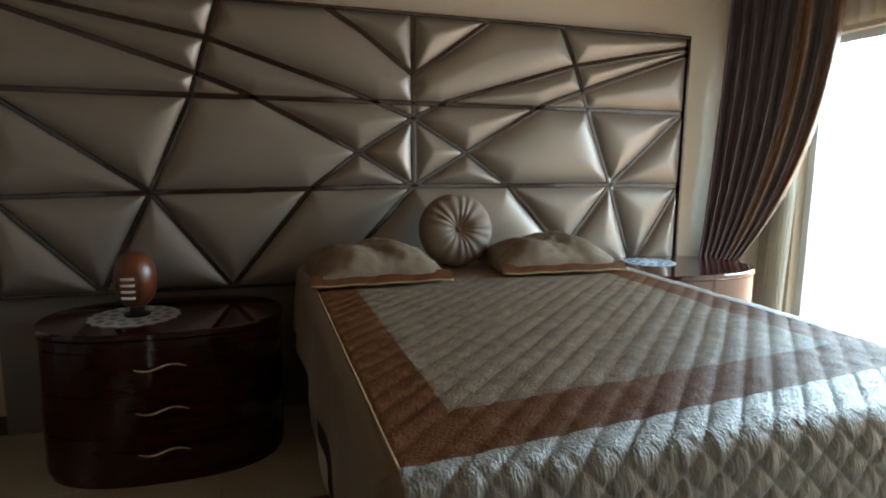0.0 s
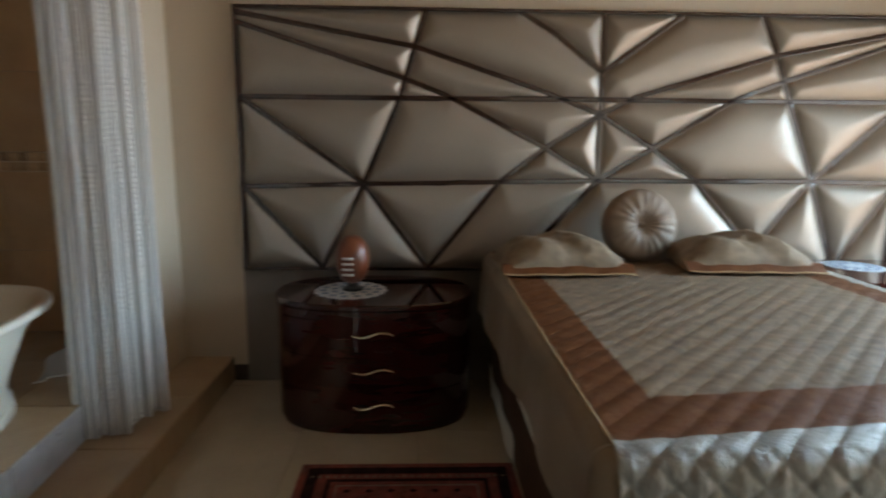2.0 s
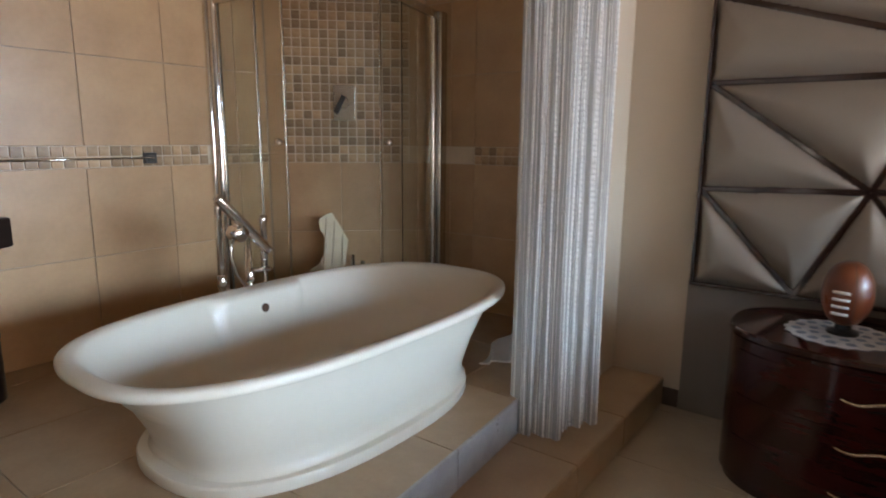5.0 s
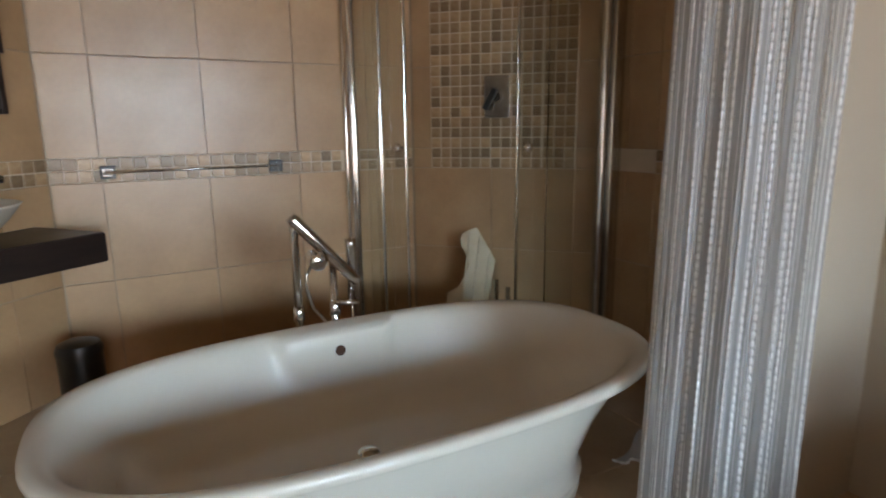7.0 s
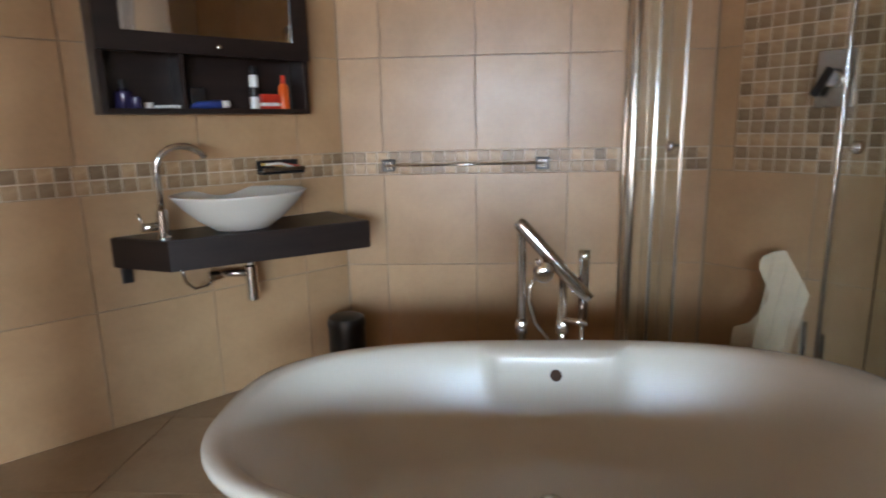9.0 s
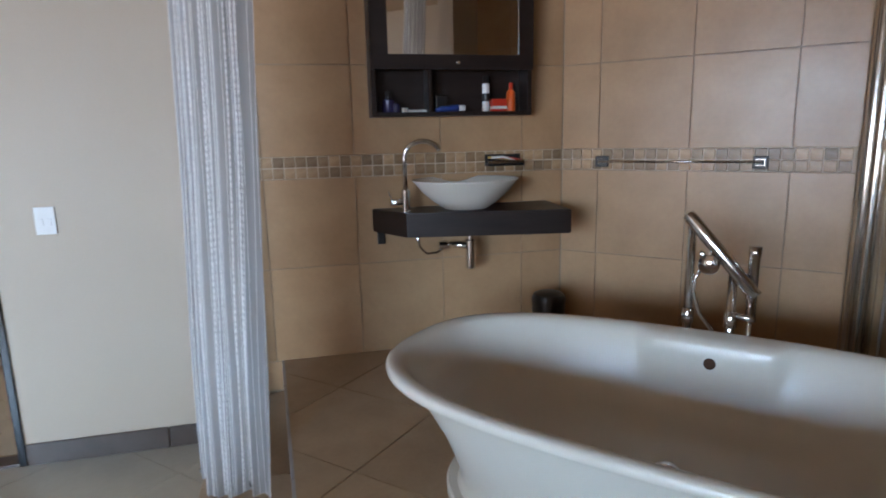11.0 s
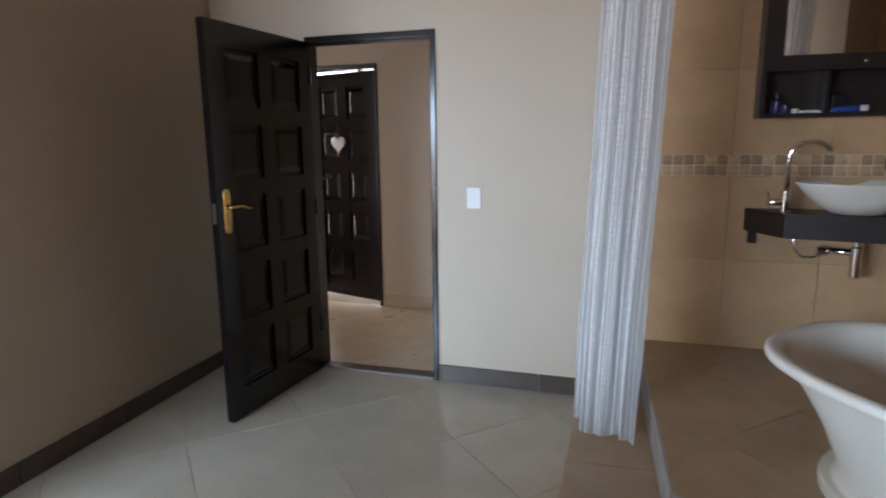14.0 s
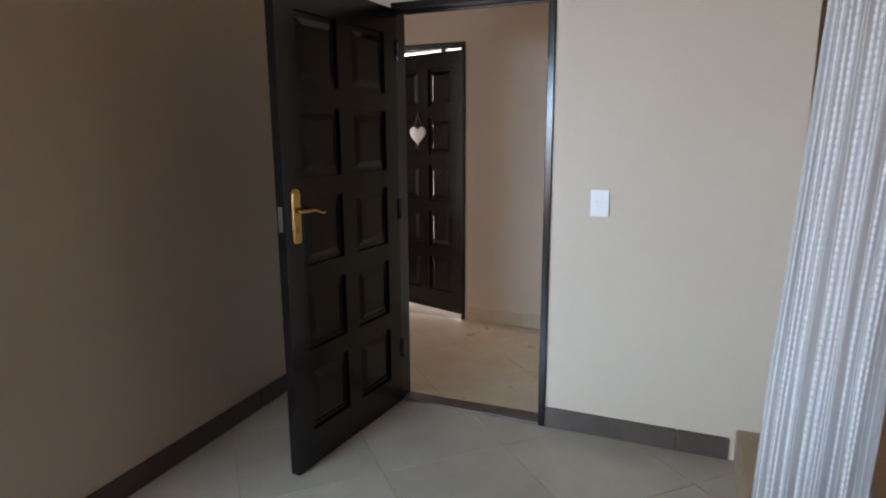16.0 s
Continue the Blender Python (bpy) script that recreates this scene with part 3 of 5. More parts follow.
def spread_place(px, py):
    """Cloth coordinates (may run past the edges) to the world."""
    x, dz = px, 0.0
    if px < BX0 + 0.05:
        o, dz1 = fall(BX0 + 0.05 - px)
        x, dz = BX0 + 0.05 - o, dz1
    elif px > BX1 - 0.05:
        o, dz1 = fall(px - BX1 + 0.05)
        x, dz = BX1 - 0.05 + o, dz1
    y = py
    if py < BY0 + 0.05:
        o, dz2 = fall(BY0 + 0.05 - py)
        y, dz = BY0 + 0.05 - o, max(dz, dz2)
        foot = (quilt(px, py, 0.064, 0.014, 0.010) + 0.006 * noise.noise((px * 70, py * 8, 4))) * min(1, dz2 / 0.03)
        y -= foot * min(1, dz2 / 0.05)
        h = foot * (1 - min(1, dz2 / 0.05)) + quilt(px, py, 0.064, 0.0055, 0.009, False) * (1 - min(1, dz2 / 0.03))
    else:
        h = quilt(px, py, 0.064, 0.0055, 0.007, False) + 0.0012 * noise.noise((px * 60, py * 60, 1))
    wave = 0.004 * noise.noise((px * 5, py * 5, 2)) + 0.002 * noise.noise((px * 19, py * 19, 7))
    if px < BX0 + 0.05:
        x -= 0.012 * math.sin(py * 9) * min(1, dz / 0.3)
        h *= 0.3
    return Vector((x, y, BZ + h + wave - dz))


EDGE0, EDGE1, EDGEF = BX0 + 0.045, BX1 - 0.045, BY0 + 0.045


def skew_region(name, x0, x1, low, high, step, material, label):
    """A field of the spread between two lines that slant across the bed."""
    nu, nv = max(2, round((x1 - x0) / step)), max(2, round((high(x0) - low(x0)) / step))

    def place(u, v):
        x = x0 + (x1 - x0) * u
        return spread_place(x, low(x) + (high(x) - low(x)) * v)
    return part(name, sheet(nu, nv, place), material, spread, label, smooth=True)


def foot_line(x):
    return EDGEF + 0.012 + 0.115 * (x - EDGE0)


def inner_line(x):
    return foot_line(x) + 0.195


def head_line(x):
    return BY1 - 0.02


XL, XR, XE = EDGE0 + 0.165, EDGE1 - 0.195, EDGE1 - 0.05
skew_region("centre_panel", XL, XR, inner_line, head_line, 0.011, M_QUILT, "taupe diamond-quilted centre")
skew_region("border", EDGE0, XL, foot_line, head_line, 0.011, M_BORDER, "copper quilted border")
skew_region("border", XR, XE, foot_line, head_line, 0.011, M_BORDER, "copper quilted border")
skew_region("border", XL, XR, foot_line, inner_line, 0.011, M_BORDER, "copper quilted border")


def foot_place(u, v):
    """The foot drop hangs askew: long at one corner, short at the other."""
    x = EDGE0 + (EDGE1 + 0.02 - EDGE0) * u
    long = 0.235 + 0.34 * max(0.0, 1.30 - x) ** 1.1 - 0.05 * max(0.0, x - 1.4) + 0.010 * math.sin(x * 31)
    return spread_place(x, foot_line(x) + (EDGEF - long - foot_line(x)) * v)


part("foot_drop", sheet(290, 96, foot_place), M_SATIN, spread, "silver-grey satin drop quilted in diamonds", smooth=True)
part("valance", sheet(180, 60, lambda u, v: Vector((BX0 + 0.03 + (BX1 - BX0 - 0.06) * u, BY0 + 0.022 - 0.8 * quilt(u * 1.6, v * 0.6, 0.058, 0.010, 0.012), BZ - 0.07 - 0.66 * v))), M_VALANCE, spread, "maroon quilted valance under the foot drop", smooth=True)
part("side_drop", sheet(24, 80, lambda u, v: spread_place(EDGE0 - (0.25 + 0.11 * v + 0.012 * math.sin(v * 14)) * u, EDGEF + 0.004 + (BY1 - 0.024 - EDGEF) * v)), M_DROP, spread, "plain beige satin side drop", smooth=True)
part("sheet_hem", sheet(60, 6, lambda u, v: Vector((BX0 + 0.040 + 0.006 * math.sin(u * 15), 2.45 + 0.95 * u, 0.185 - (0.10 + 0.04 * math.sin(u * 9) ** 2) * v))), M_SHEET, bed, "white sheet hanging below the base", smooth=True)
skew_region("side_drop", XE, EDGE1 + 0.50, foot_line, head_line, 0.03, M_SATIN, "silver-grey satin side drop")


# light stitching along the quilted lines of the top
stitch = bmesh.new()
P = 0.064 / 0.7071
for k in range(-60, 60):
    for sign in (1, -1):
        pts = []
        for i in range(161):
            x = EDGE0 + (XE - EDGE0) * i / 160
            y = sign * (k * P - x)
            if inner_line(x) < y < BY1 - 0.05 and XL < x < XR:
                pts.append(spread_place(x, y) + Vector((0, 0, 0.0012)))
        if len(pts) > 4 and sign < 0:
            tube(stitch, pts, 0.0009, 4)
part("stitching", stitch, M_PIPING, spread, "pale gold stitching lines")


def corner_fold(u, v):
    """The rounded fold where the side drop meets the foot drop."""
    o, dz = fall(0.005 + (0.27 + 0.15 * u) * v)
    q = math.pi / 2 * u
    r = o * (1 + 0.06 * math.sin(3 * math.pi * u) * v)
    return Vector((BX0 + 0.05 - r * math.cos(q), BY0 + 0.05 - r * math.sin(q), BZ - dz))


part("corner_fold", sheet(14, 26, corner_fold), M_DROP, spread, "beige satin corner fold", smooth=True)
for path in ([spread_place(EDGE0, EDGEF + i * (BY1 - 0.02 - EDGEF) / 60) + Vector((0, 0, 0.003)) for i in range(61)],):
    part("piping", tube(bmesh.new(), path, 0.0042, 6), M_PIPING, spread, "gold piping", smooth=True)


def pillow(cx, cy, w, turn, label):
    """A plump pillow in a shell-textured sham with a copper edge on its front side."""
    m = Matrix.Translation((cx, cy, BZ + 0.012)) @ Matrix.Rotation(radians(turn), 4, "Z")
    t = thing("pillow", m, label, "pillow", "pillows on the bed")
    D, H = 0.44, 0.165

    def top(u, v):
        a, b = 2 * u - 1, 2 * v - 1
        f = max(0.0, (1 - abs(a) ** 2.6)) ** 0.5 * max(0.0, (1 - abs(b) ** 2.4)) ** 0.55
        x = a * w / 2 * (1 - 0.05 * (1 - abs(b)))
        y = b * D / 2 * (1 - 0.05 * (1 - abs(a)))
        z = 0.012 + H * f * (0.9 + 0.10 * math.sin(7 * a + 3 * b)) + quilt(x, y, 0.055, 0.008) * f + 0.01 * noise.noise((x * 14, y * 14, cx))
        return m @ Vector((x, y, z))

    def flange(u, v):
        a = 2 * u - 1
        return m @ Vector((a * (w / 2 + 0.006), -D / 2 - 0.022 + 0.050 * v, 0.012 + 0.040 * v + 0.002 * math.sin(a * 11)))

    part("cover", sheet(56, 40, top), M_PILLOW, t, smooth=True)
    low = sheet(20, 14, lambda u, v: m @ Vector(((2 * u - 1) * w / 2 * 0.97, (2 * v - 1) * D / 2 * 0.97, 0.002 + 0.012 * max(abs(2 * u - 1), abs(2 * v - 1)) ** 6)))
    part("underside", low, M_PILLOW, t)
    part("edge_band", sheet(50, 6, flange), M_BORDER, t, "copper satin edge", smooth=True)
    part("piping", tube(bmesh.new(), [flange(i / 40, 0) for i in range(41)], 0.005, 6), M_PIPING, t, "gold piping", smooth=True)


pillow(0.89, 3.04, 0.62, 2, "plump pillow in a cream shell-textured sham with copper edge")
pillow(1.83, 3.10, 0.66, -2, "plump pillow in a cream shell-textured sham with copper edge")


def round_cushion(c, r, depth, tilt):
    m = Matrix.Translation(c) @ Matrix.Rotation(radians(90 + tilt), 4, "X")
    t = thing("round_cushion", m, "round pleated taupe satin cushion with a centre button", "cushion")
    bm = bmesh.new()
    loops = []
    n, folds = 144, 18
    for k in range(25):
        a = math.pi * k / 24
        rr = 0.012 + (r - 0.012) * math.sin(a) ** 0.62
        zz = depth * math.copysign(abs(math.cos(a)) ** 0.7, math.cos(a))
        dip = 1 - 0.55 * math.exp(-((rr / r) / 0.22) ** 2)
        amp = 0.0055 * (rr / r) * (1 - 0.75 * (rr / r) ** 3)
        loops.append([m @ Vector((rr * math.cos(q), rr * math.sin(q), zz * dip + math.copysign(1, zz or 1) * amp * math.sin(folds * q + 1.3 * math.sin(5 * q)))) for q in (2 * math.pi * i / n for i in range(n))])
    part("cover", rings(bm, loops), M_CUSHION, t, smooth=True)
    b = lathe(bmesh.new(), [(0.004, 0.012), (0.014, 0.009), (0.017, 0.0), (0.014, -0.006)], (0, 0, depth * 0.5), 16, m)
    part("button", b, M_CUSHION, t, smooth=True)


round_cushion((1.372, 3.26, BZ + 0.195), 0.195, 0.095, -12)


# ---- bedside cabinets ----
def superoval(a, b, e, n):
    out = []
    for i in range(n):
        q = 2 * math.pi * i / n
        c, s = math.cos(q), math.sin(q)
        out.append((a * math.copysign(abs(c) ** (2 / e), c), b * math.copysign(abs(s) ** (2 / e), s)))
    return out


def nightstand(cx, cy, label, doors=False, H=0.665):
    A, B = 0.515, 0.335
    m = Matrix.Translation((cx, cy, 0))
    t = thing("nightstand", m, label, "nightstand", "nightstands by the bed")
    n = 96

    def loop(k, z):
        return [m @ Vector((x * k, y * k, z)) for x, y in superoval(A, B, 2.5, n)]

    part("body", rings(bmesh.new(), [loop(0.955, 0.0), loop(0.955, 0.03), loop(0.985, 0.035), loop(0.985, H - 0.035)]), M_LACQUER, t, smooth=True, auto=40)
    part("top", rings(bmesh.new(), [loop(0.985, H - 0.032), loop(1.0, H - 0.026), loop(1.0, H - 0.008), loop(0.985, H)]), M_LACQUER, t, smooth=True, auto=30)
    if doors:
        for s0, s1 in ((-0.30, -0.01), (0.01, 0.30)):
            part("door", sheet(16, 4, lambda u, v: m @ Vector((s0 + (s1 - s0) * u, -0.006 - B * 0.985 * (1 - abs((s0 + (s1 - s0) * u) / A) ** 2.5) ** 0.4, 0.07 + 0.5 * v))), M_LACQUER, t, smooth=True)
        return t
    for z, h in ((0.50, 0.17), (0.315, 0.17), (0.135, 0.17)):
        def face(u, v):
            x = -0.455 + 0.91 * u
            return m @ Vector((x, -0.004 - B * 0.985 * (1 - abs(x / A) ** 2.5) ** 0.4, z - h / 2 + h * v))
        d = part("drawer", sheet(44, 2, face), M_LACQUER, t, smooth=True)
        path = []
        for u in np.linspace(0, 1, 22):
            x = -0.10 + 0.20 * u
            path.append(m @ Vector((x + 0.015, -0.022 - B * 0.985 * (1 - abs(x / A) ** 2.5) ** 0.4, z + 0.022 + 0.012 * math.sin(2 * math.pi * (u + 0.52)))))
        part("handle", tube(bmesh.new(), path, [0.0035 + 0.003 * math.sin(math.pi * u) for u in np.linspace(0, 1, 22)], 8), M_STEELPULL, d, "wavy champagne metal handle", smooth=True)
    return t


nightstand(-0.04, 3.215, "glossy dark mahogany oval nightstand with three drawers beside the bed")
nightstand(2.69, 3.215, "glossy dark mahogany oval nightstand with panel doors by the window", True, 0.775)


def doily(cx, cy, z, r, label):
    t = thing("doily", (cx, cy, z), label, "doily", "doilies")
    n = 72
    bm = bmesh.new()
    loops = [[(cx + r * k * (1 + (0.035 * math.cos(18 * q) if k == 1 else 0)) * math.cos(q), cy + r * k * (1 + (0.035 * math.cos(18 * q) if k == 1 else 0)) * math.sin(q), z + h) for q in (2 * math.pi * i / n for i in range(n))] for k, h in ((1, 0), (1, 0.003), (0.1, 0.004))]
    part("lace", rings(bm, loops), M_LACE, t)
    for ring, count, size in ((0.78, 14, 0.020), (0.48, 9, 0.018)):
        for i in range(count):
            q = 2 * math.pi * (i + 0.3 * ring) / count
            part("figure", lathe(bmesh.new(), [(size, 0), (size * 0.8, 0.0022)], (cx + r * ring * math.cos(q), cy + r * ring * math.sin(q), z + 0.0035), 8), M_LACEBLUE, t)


doily(-0.165, 3.185, 0.6655, 0.185, "round white lace doily with blue figures on the nightstand")
doily(2.64, 3.32, 0.7755, 0.15, "round white lace doily with blue figures on the far nightstand")

ball = thing("ball_ornament", (-0.155, 3.19, 0.67), "brown leather rugby ball ornament with white laces on a dark stand", "ornament")
part("stand", lathe(bmesh.new(), [(0.055, 0), (0.055, 0.012), (0.03, 0.02), (0.028, 0.045), (0.04, 0.05)], (-0.155, 3.19, 0.6705), 24), M_BLACK, ball, "dark round stand", smooth=True, auto=40)
prof = [(0.088 * math.sin(math.pi * k / 24) ** 0.85 + 0.001, 0.128 * (1 - math.cos(math.pi * k / 24))) for k in range(25)]
part("ball", lathe(bmesh.new(), prof, (-0.155, 3.19, 0.705), 40), M_LEATHERBALL, ball, smooth=True)
for q in (20, 110, 200, 290):
    path = [(-0.155 + (r + 0.0005) * math.cos(radians(q)), 3.19 + (r + 0.0005) * math.sin(radians(q)), 0.705 + z) for r, z in prof]
    part("seam", tube(bmesh.new(), path, 0.0015, 5), M_BLACK, ball)
for k in range(4):
    z = 0.765 + 0.028 * k
    r = 0.090
    part("lace", tube(bmesh.new(), [(-0.155 + r * math.cos(radians(a)), 3.19 + r * math.sin(radians(a)), z) for a in range(242, 284, 6)], 0.0065, 6), M_WHITE, ball, "white lace", smooth=True)

# ---- rug ----
rug = thing("rug", (0.1, 1.9, 0), "dark red patterned wool rug beside the bed", "rug")
RX0, RX1, RY0, RY1 = -0.32, 0.62, 0.95, 2.60
part("wool_field", boxed((RX0, RY0, 0.0005), (RX1, RY1, 0.010), None, 0.003), M_RUG, rug)
for k, (d, w, mt) in enumerate(((0.035, 0.05, M_RUGDARK), (0.125, 0.02, M_RUGDARK), (0.17, 0.008, M_RUGPALE))):
    for lo, hi in (((RX0 + d, RY1 - d - w), (RX1 - d, RY1 - d)), ((RX0 + d, RY0 + d), (RX1 - d, RY0 + d + w)), ((RX0 + d, RY0 + d + w), (RX0 + d + w, RY1 - d - w)), ((RX1 - d - w, RY0 + d + w), (RX1 - d, RY1 - d - w))):
        part("border_stripe", boxed((*lo, 0.0102), (*hi, 0.0112)), mt, rug)
for i in range(12):
    for j in range(20):
        x, y = RX0 + 0.22 + i * 0.046, RY0 + 0.24 + j * 0.063
        if (i + j) % 2:
            bm = lathe(bmesh.new(), [(0.017, 0), (0.015, 0.0012)], (x, y, 0.0102), 4)
            part("motif", bm, M_RUGPALE if (i * 3 + j) % 4 == 0 else M_RUGDARK, rug)
for i in range(26):
    x = RX0 + 0.06 + i * 0.033
    part("motif", lathe(bmesh.new(), [(0.010, 0), (0.009, 0.0012)], (x, RY1 - 0.105, 0.0102), 4), M_RUGPALE, rug)

# ---- window drape and sheer ----
drape = thing("drape", (3.5, 3.35, 0.0), "heavy plum and bronze striped drape gathered to a tie-back", "curtain")


def drape_place(u, v):
    """u across from the wall side to the leading edge, v down from the top."""
    z = 2.70 - 1.98 * v
    g = v ** 1.7
    ax, ay = 3.31 - 0.13 * g, 3.55 - 0.02 * v
    lead = 1 - v ** 2.8
    bx, by = 3.655 - 0.175 * (1 - lead), 3.50 - 0.47 * lead
    amp = 0.030 * (1 - 0.55 * g)
    ph = 2 * math.pi * 8.5 * u + 0.8 * math.sin(3 * v)
    nx, ny = -0.78, -0.62
    w = amp * math.sin(ph) + 0.008 * noise.noise((u * 6, v * 5, 3))
    return Vector((ax + (bx - ax) * u + nx * w, ay + (by - ay) * u + ny * w, z))


for k in range(8):
    u0, u1 = k / 8, (k + 1) / 8
    gold = k in (5, 7)
    part("cloth", sheet(16, 60, lambda u, v: drape_place(u0 + (u1 - u0) * u, v)), M_DRAPEGOLD if gold else M_DRAPE, drape, "bronze patterned stripe" if gold else "", smooth=True)
part("tie_back", tube(bmesh.new(), [(3.17, 3.55, 0.70), (3.17, 3.47, 0.69), (3.33, 3.43, 0.68), (3.49, 3.45, 0.69), (3.52, 3.55, 0.71)], 0.018, 8), M_DRAPEGOLD, drape, smooth=True)
part("tail", sheet(24, 20, lambda u, v: Vector((3.19 + 0.29 * u, 3.50 + 0.03 * math.sin(u * 40), 0.72 - 0.68 * v))), M_DRAPE, drape, smooth=True)
rail = thing("curtain_rail", (3.68, 1.8, 2.72), "white curtain rail under the ceiling by the window", "curtain rail")
part("track", boxed((3.60, 0.0, 2.70), (3.66, 3.58, 2.75)), M_WHITE, rail)
sheer = thing("sheer_curtain", (3.70, 3.3, 0.0), "thin cream sheer curtain drawn aside at the window", "curtain")
part("cloth", sheet(40, 20, lambda u, v: Vector((3.70 + 0.02 * math.sin(u * 38), 3.47 - 0.17 * u - 0.02 * math.sin(v * 5), 2.70 - 2.66 * v))), M_SHEER, sheer, smooth=True)
part("header", sheet(160, 4, lambda u, v: Vector((3.70 + 0.015 * math.sin(u * 210), 3.32 - 3.1 * u, 2.70 - 0.52 * v))), M_SHEER, sheer, smooth=True)

# ---- bathroom things ----
TUBM = Matrix.Translation((-1.862, 2.005, 0))
tub = thing("bathtub", (-1.85, 1.925, PLAT), "white oval freestanding bathtub with flat rim on a plinth", "bathtub")


def oval(a, b, z, ledge=0.0, north=1.085, south=1.003, n=224, e=2.75):
    """One level of the tub; the shower end is a little fuller, and a tap ledge may step inwards at the wall side."""
    out = []
    for x, y in superoval(a, b, e, n):
        px, py = x * (1 + 0.035 * y / b), y * (north if y > 0 else south)
        if ledge and x < 0:
            k = min(1.0, max(0.0, (0.236 - abs(py - 0.043)) / 0.026))
            px = px + ((-a + ledge) - px) * k * k * (3 - 2 * k) if px < -a + ledge + 0.02 else px
        out.append(TUBM @ Vector((px, py, z)))
    return out


foot_of = dict(north=1.0, south=1.0, e=2.5)
part("plinth", rings(bmesh.new(), [oval(0.458, 0.706, PLAT, **foot_of), oval(0.460, 0.708, 0.344, **foot_of), oval(0.454, 0.702, 0.351, **foot_of), oval(0.432, 0.680, 0.352, **foot_of), oval(0.404, 0.654, 0.356, **foot_of)]), M_ENAMEL, tub, smooth=True, auto=45)
shell = [(0.424, 0.662, 0.350), (0.414, 0.652, 0.362), (0.404, 0.650, 0.385), (0.407, 0.664, 0.43), (0.427, 0.714, 0.53), (0.452, 0.785, 0.63), (0.471, 0.840, 0.688), (0.480, 0.860, 0.703), (0.507, 0.897, 0.705),
         (0.516, 0.907, 0.710), (0.518, 0.910, 0.720), (0.517, 0.909, 0.734), (0.509, 0.902, 0.741), (0.492, 0.884, 0.743), (0.474, 0.864, 0.738, 0.030), (0.464, 0.850, 0.730, 0.046), (0.453, 0.836, 0.712, 0.046), (0.433, 0.807, 0.67, 0.026), (0.409, 0.755, 0.58, 0.006), (0.369, 0.661, 0.47), (0.325, 0.574, 0.415), (0.256, 0.455, 0.395), (0.118, 0.227, 0.388)]
part("shell", rings(bmesh.new(), [oval(*q) for q in shell]), M_ENAMEL, tub, smooth=True, auto=50)
ovf = Matrix.Translation((-2.266, 2.045, 0.655)) @ Matrix.Rotation(radians(78), 4, "Y")
o = part("overflow", lathe(bmesh.new(), [(0.026, -0.004), (0.026, 0.001), (0.023, 0.002), (0.020, 0.001)], (0, 0, 0), 28, ovf), M_ENAMEL, tub, "plain round overflow hole", smooth=True, auto=40)
part("drain_hole", lathe(bmesh.new(), [(0.020, 0.0), (0.020, 0.0025)], (0, 0, 0), 24, ovf), M_BEDBASE, o)
w = part("waste", lathe(bmesh.new(), [(0.040, 0.0), (0.040, 0.006), (0.03, 0.009)], (-1.868, 1.99, 0.388), 28), M_CHROME, tub, "chrome waste ring", smooth=True, auto=40)
part("plug", lathe(bmesh.new(), [(0.010, 0.0), (0.010, 0.045), (0.036, 0.048), (0.038, 0.058), (0.028, 0.068), (0.008, 0.071)], (-1.868, 1.99, 0.396), 28), M_CHROME, w, smooth=True, auto=50)

mixer = thing("bath_mixer", (-2.43, 2.0, PLAT), "chrome floor-standing bath mixer with hand shower behind the tub", "tap")
MX = -2.43
part("riser", tube(bmesh.new(), [(MX, 1.94, PLAT), (MX, 1.94, 1.10), (MX + 0.004, 1.942, 1.135)], 0.0165, 14), M_CHROME, mixer, smooth=True)
part("riser", tube(bmesh.new(), [(MX, 2.085, PLAT), (MX, 2.085, 0.98)], 0.0165, 14), M_CHROME, mixer, smooth=True)
for y in (1.94, 2.085):
    part("collar", lathe(bmesh.new(), [(0.021, 0), (0.023, 0.005), (0.023, 0.05), (0.019, 0.055)], (MX, y, 0.745), 20), M_CHROME, mixer, smooth=True, auto=40)
    part("foot", lathe(bmesh.new(), [(0.035, 0), (0.035, 0.008), (0.02, 0.014)], (MX, y, PLAT), 20), M_CHROME, mixer, smooth=True, auto=40)
a, b = Vector((MX + 0.02, 1.925, 1.155)), Vector((MX + 0.05, 2.165, 0.885))
part("spout", tube(bmesh.new(), [a, a.lerp(b, 0.04), a.lerp(b, 0.9), a.lerp(b, 0.93), b], [0.021, 0.024, 0.024, 0.020, 0.022], 18), M_CHROME, mixer, smooth=True)
part("handset", tube(bmesh.new(), [(MX + 0.03, 2.15, 0.79), (MX + 0.03, 2.15, 1.02), (MX + 0.03, 2.15, 1.025), (MX + 0.03, 2.15, 1.055)], [0.017, 0.019, 0.022, 0.022], 16), M_CHROME, mixer, smooth=True)
part("mixer_body", lathe(bmesh.new(), [(0.012, -0.05), (0.034, -0.045), (0.036, 0.03), (0.02, 0.04)], (0, 0, 0), 20, Matrix.Translation((MX + 0.04, 2.01, 0.985)) @ Matrix.Rotation(radians(90), 4, "Y")), M_CHROME, mixer, smooth=True, auto=50)
part("lever", tube(bmesh.new(), [(MX + 0.05, 2.01, 0.99), (MX + 0.08, 1.985, 1.03)], 0.008, 8), M_CHROME, mixer, smooth=True)
part("lever", tube(bmesh.new(), [(MX + 0.02, 2.085, 0.80), (MX + 0.05, 2.165, 0.80)], 0.012, 10), M_CHROME, mixer, smooth=True)
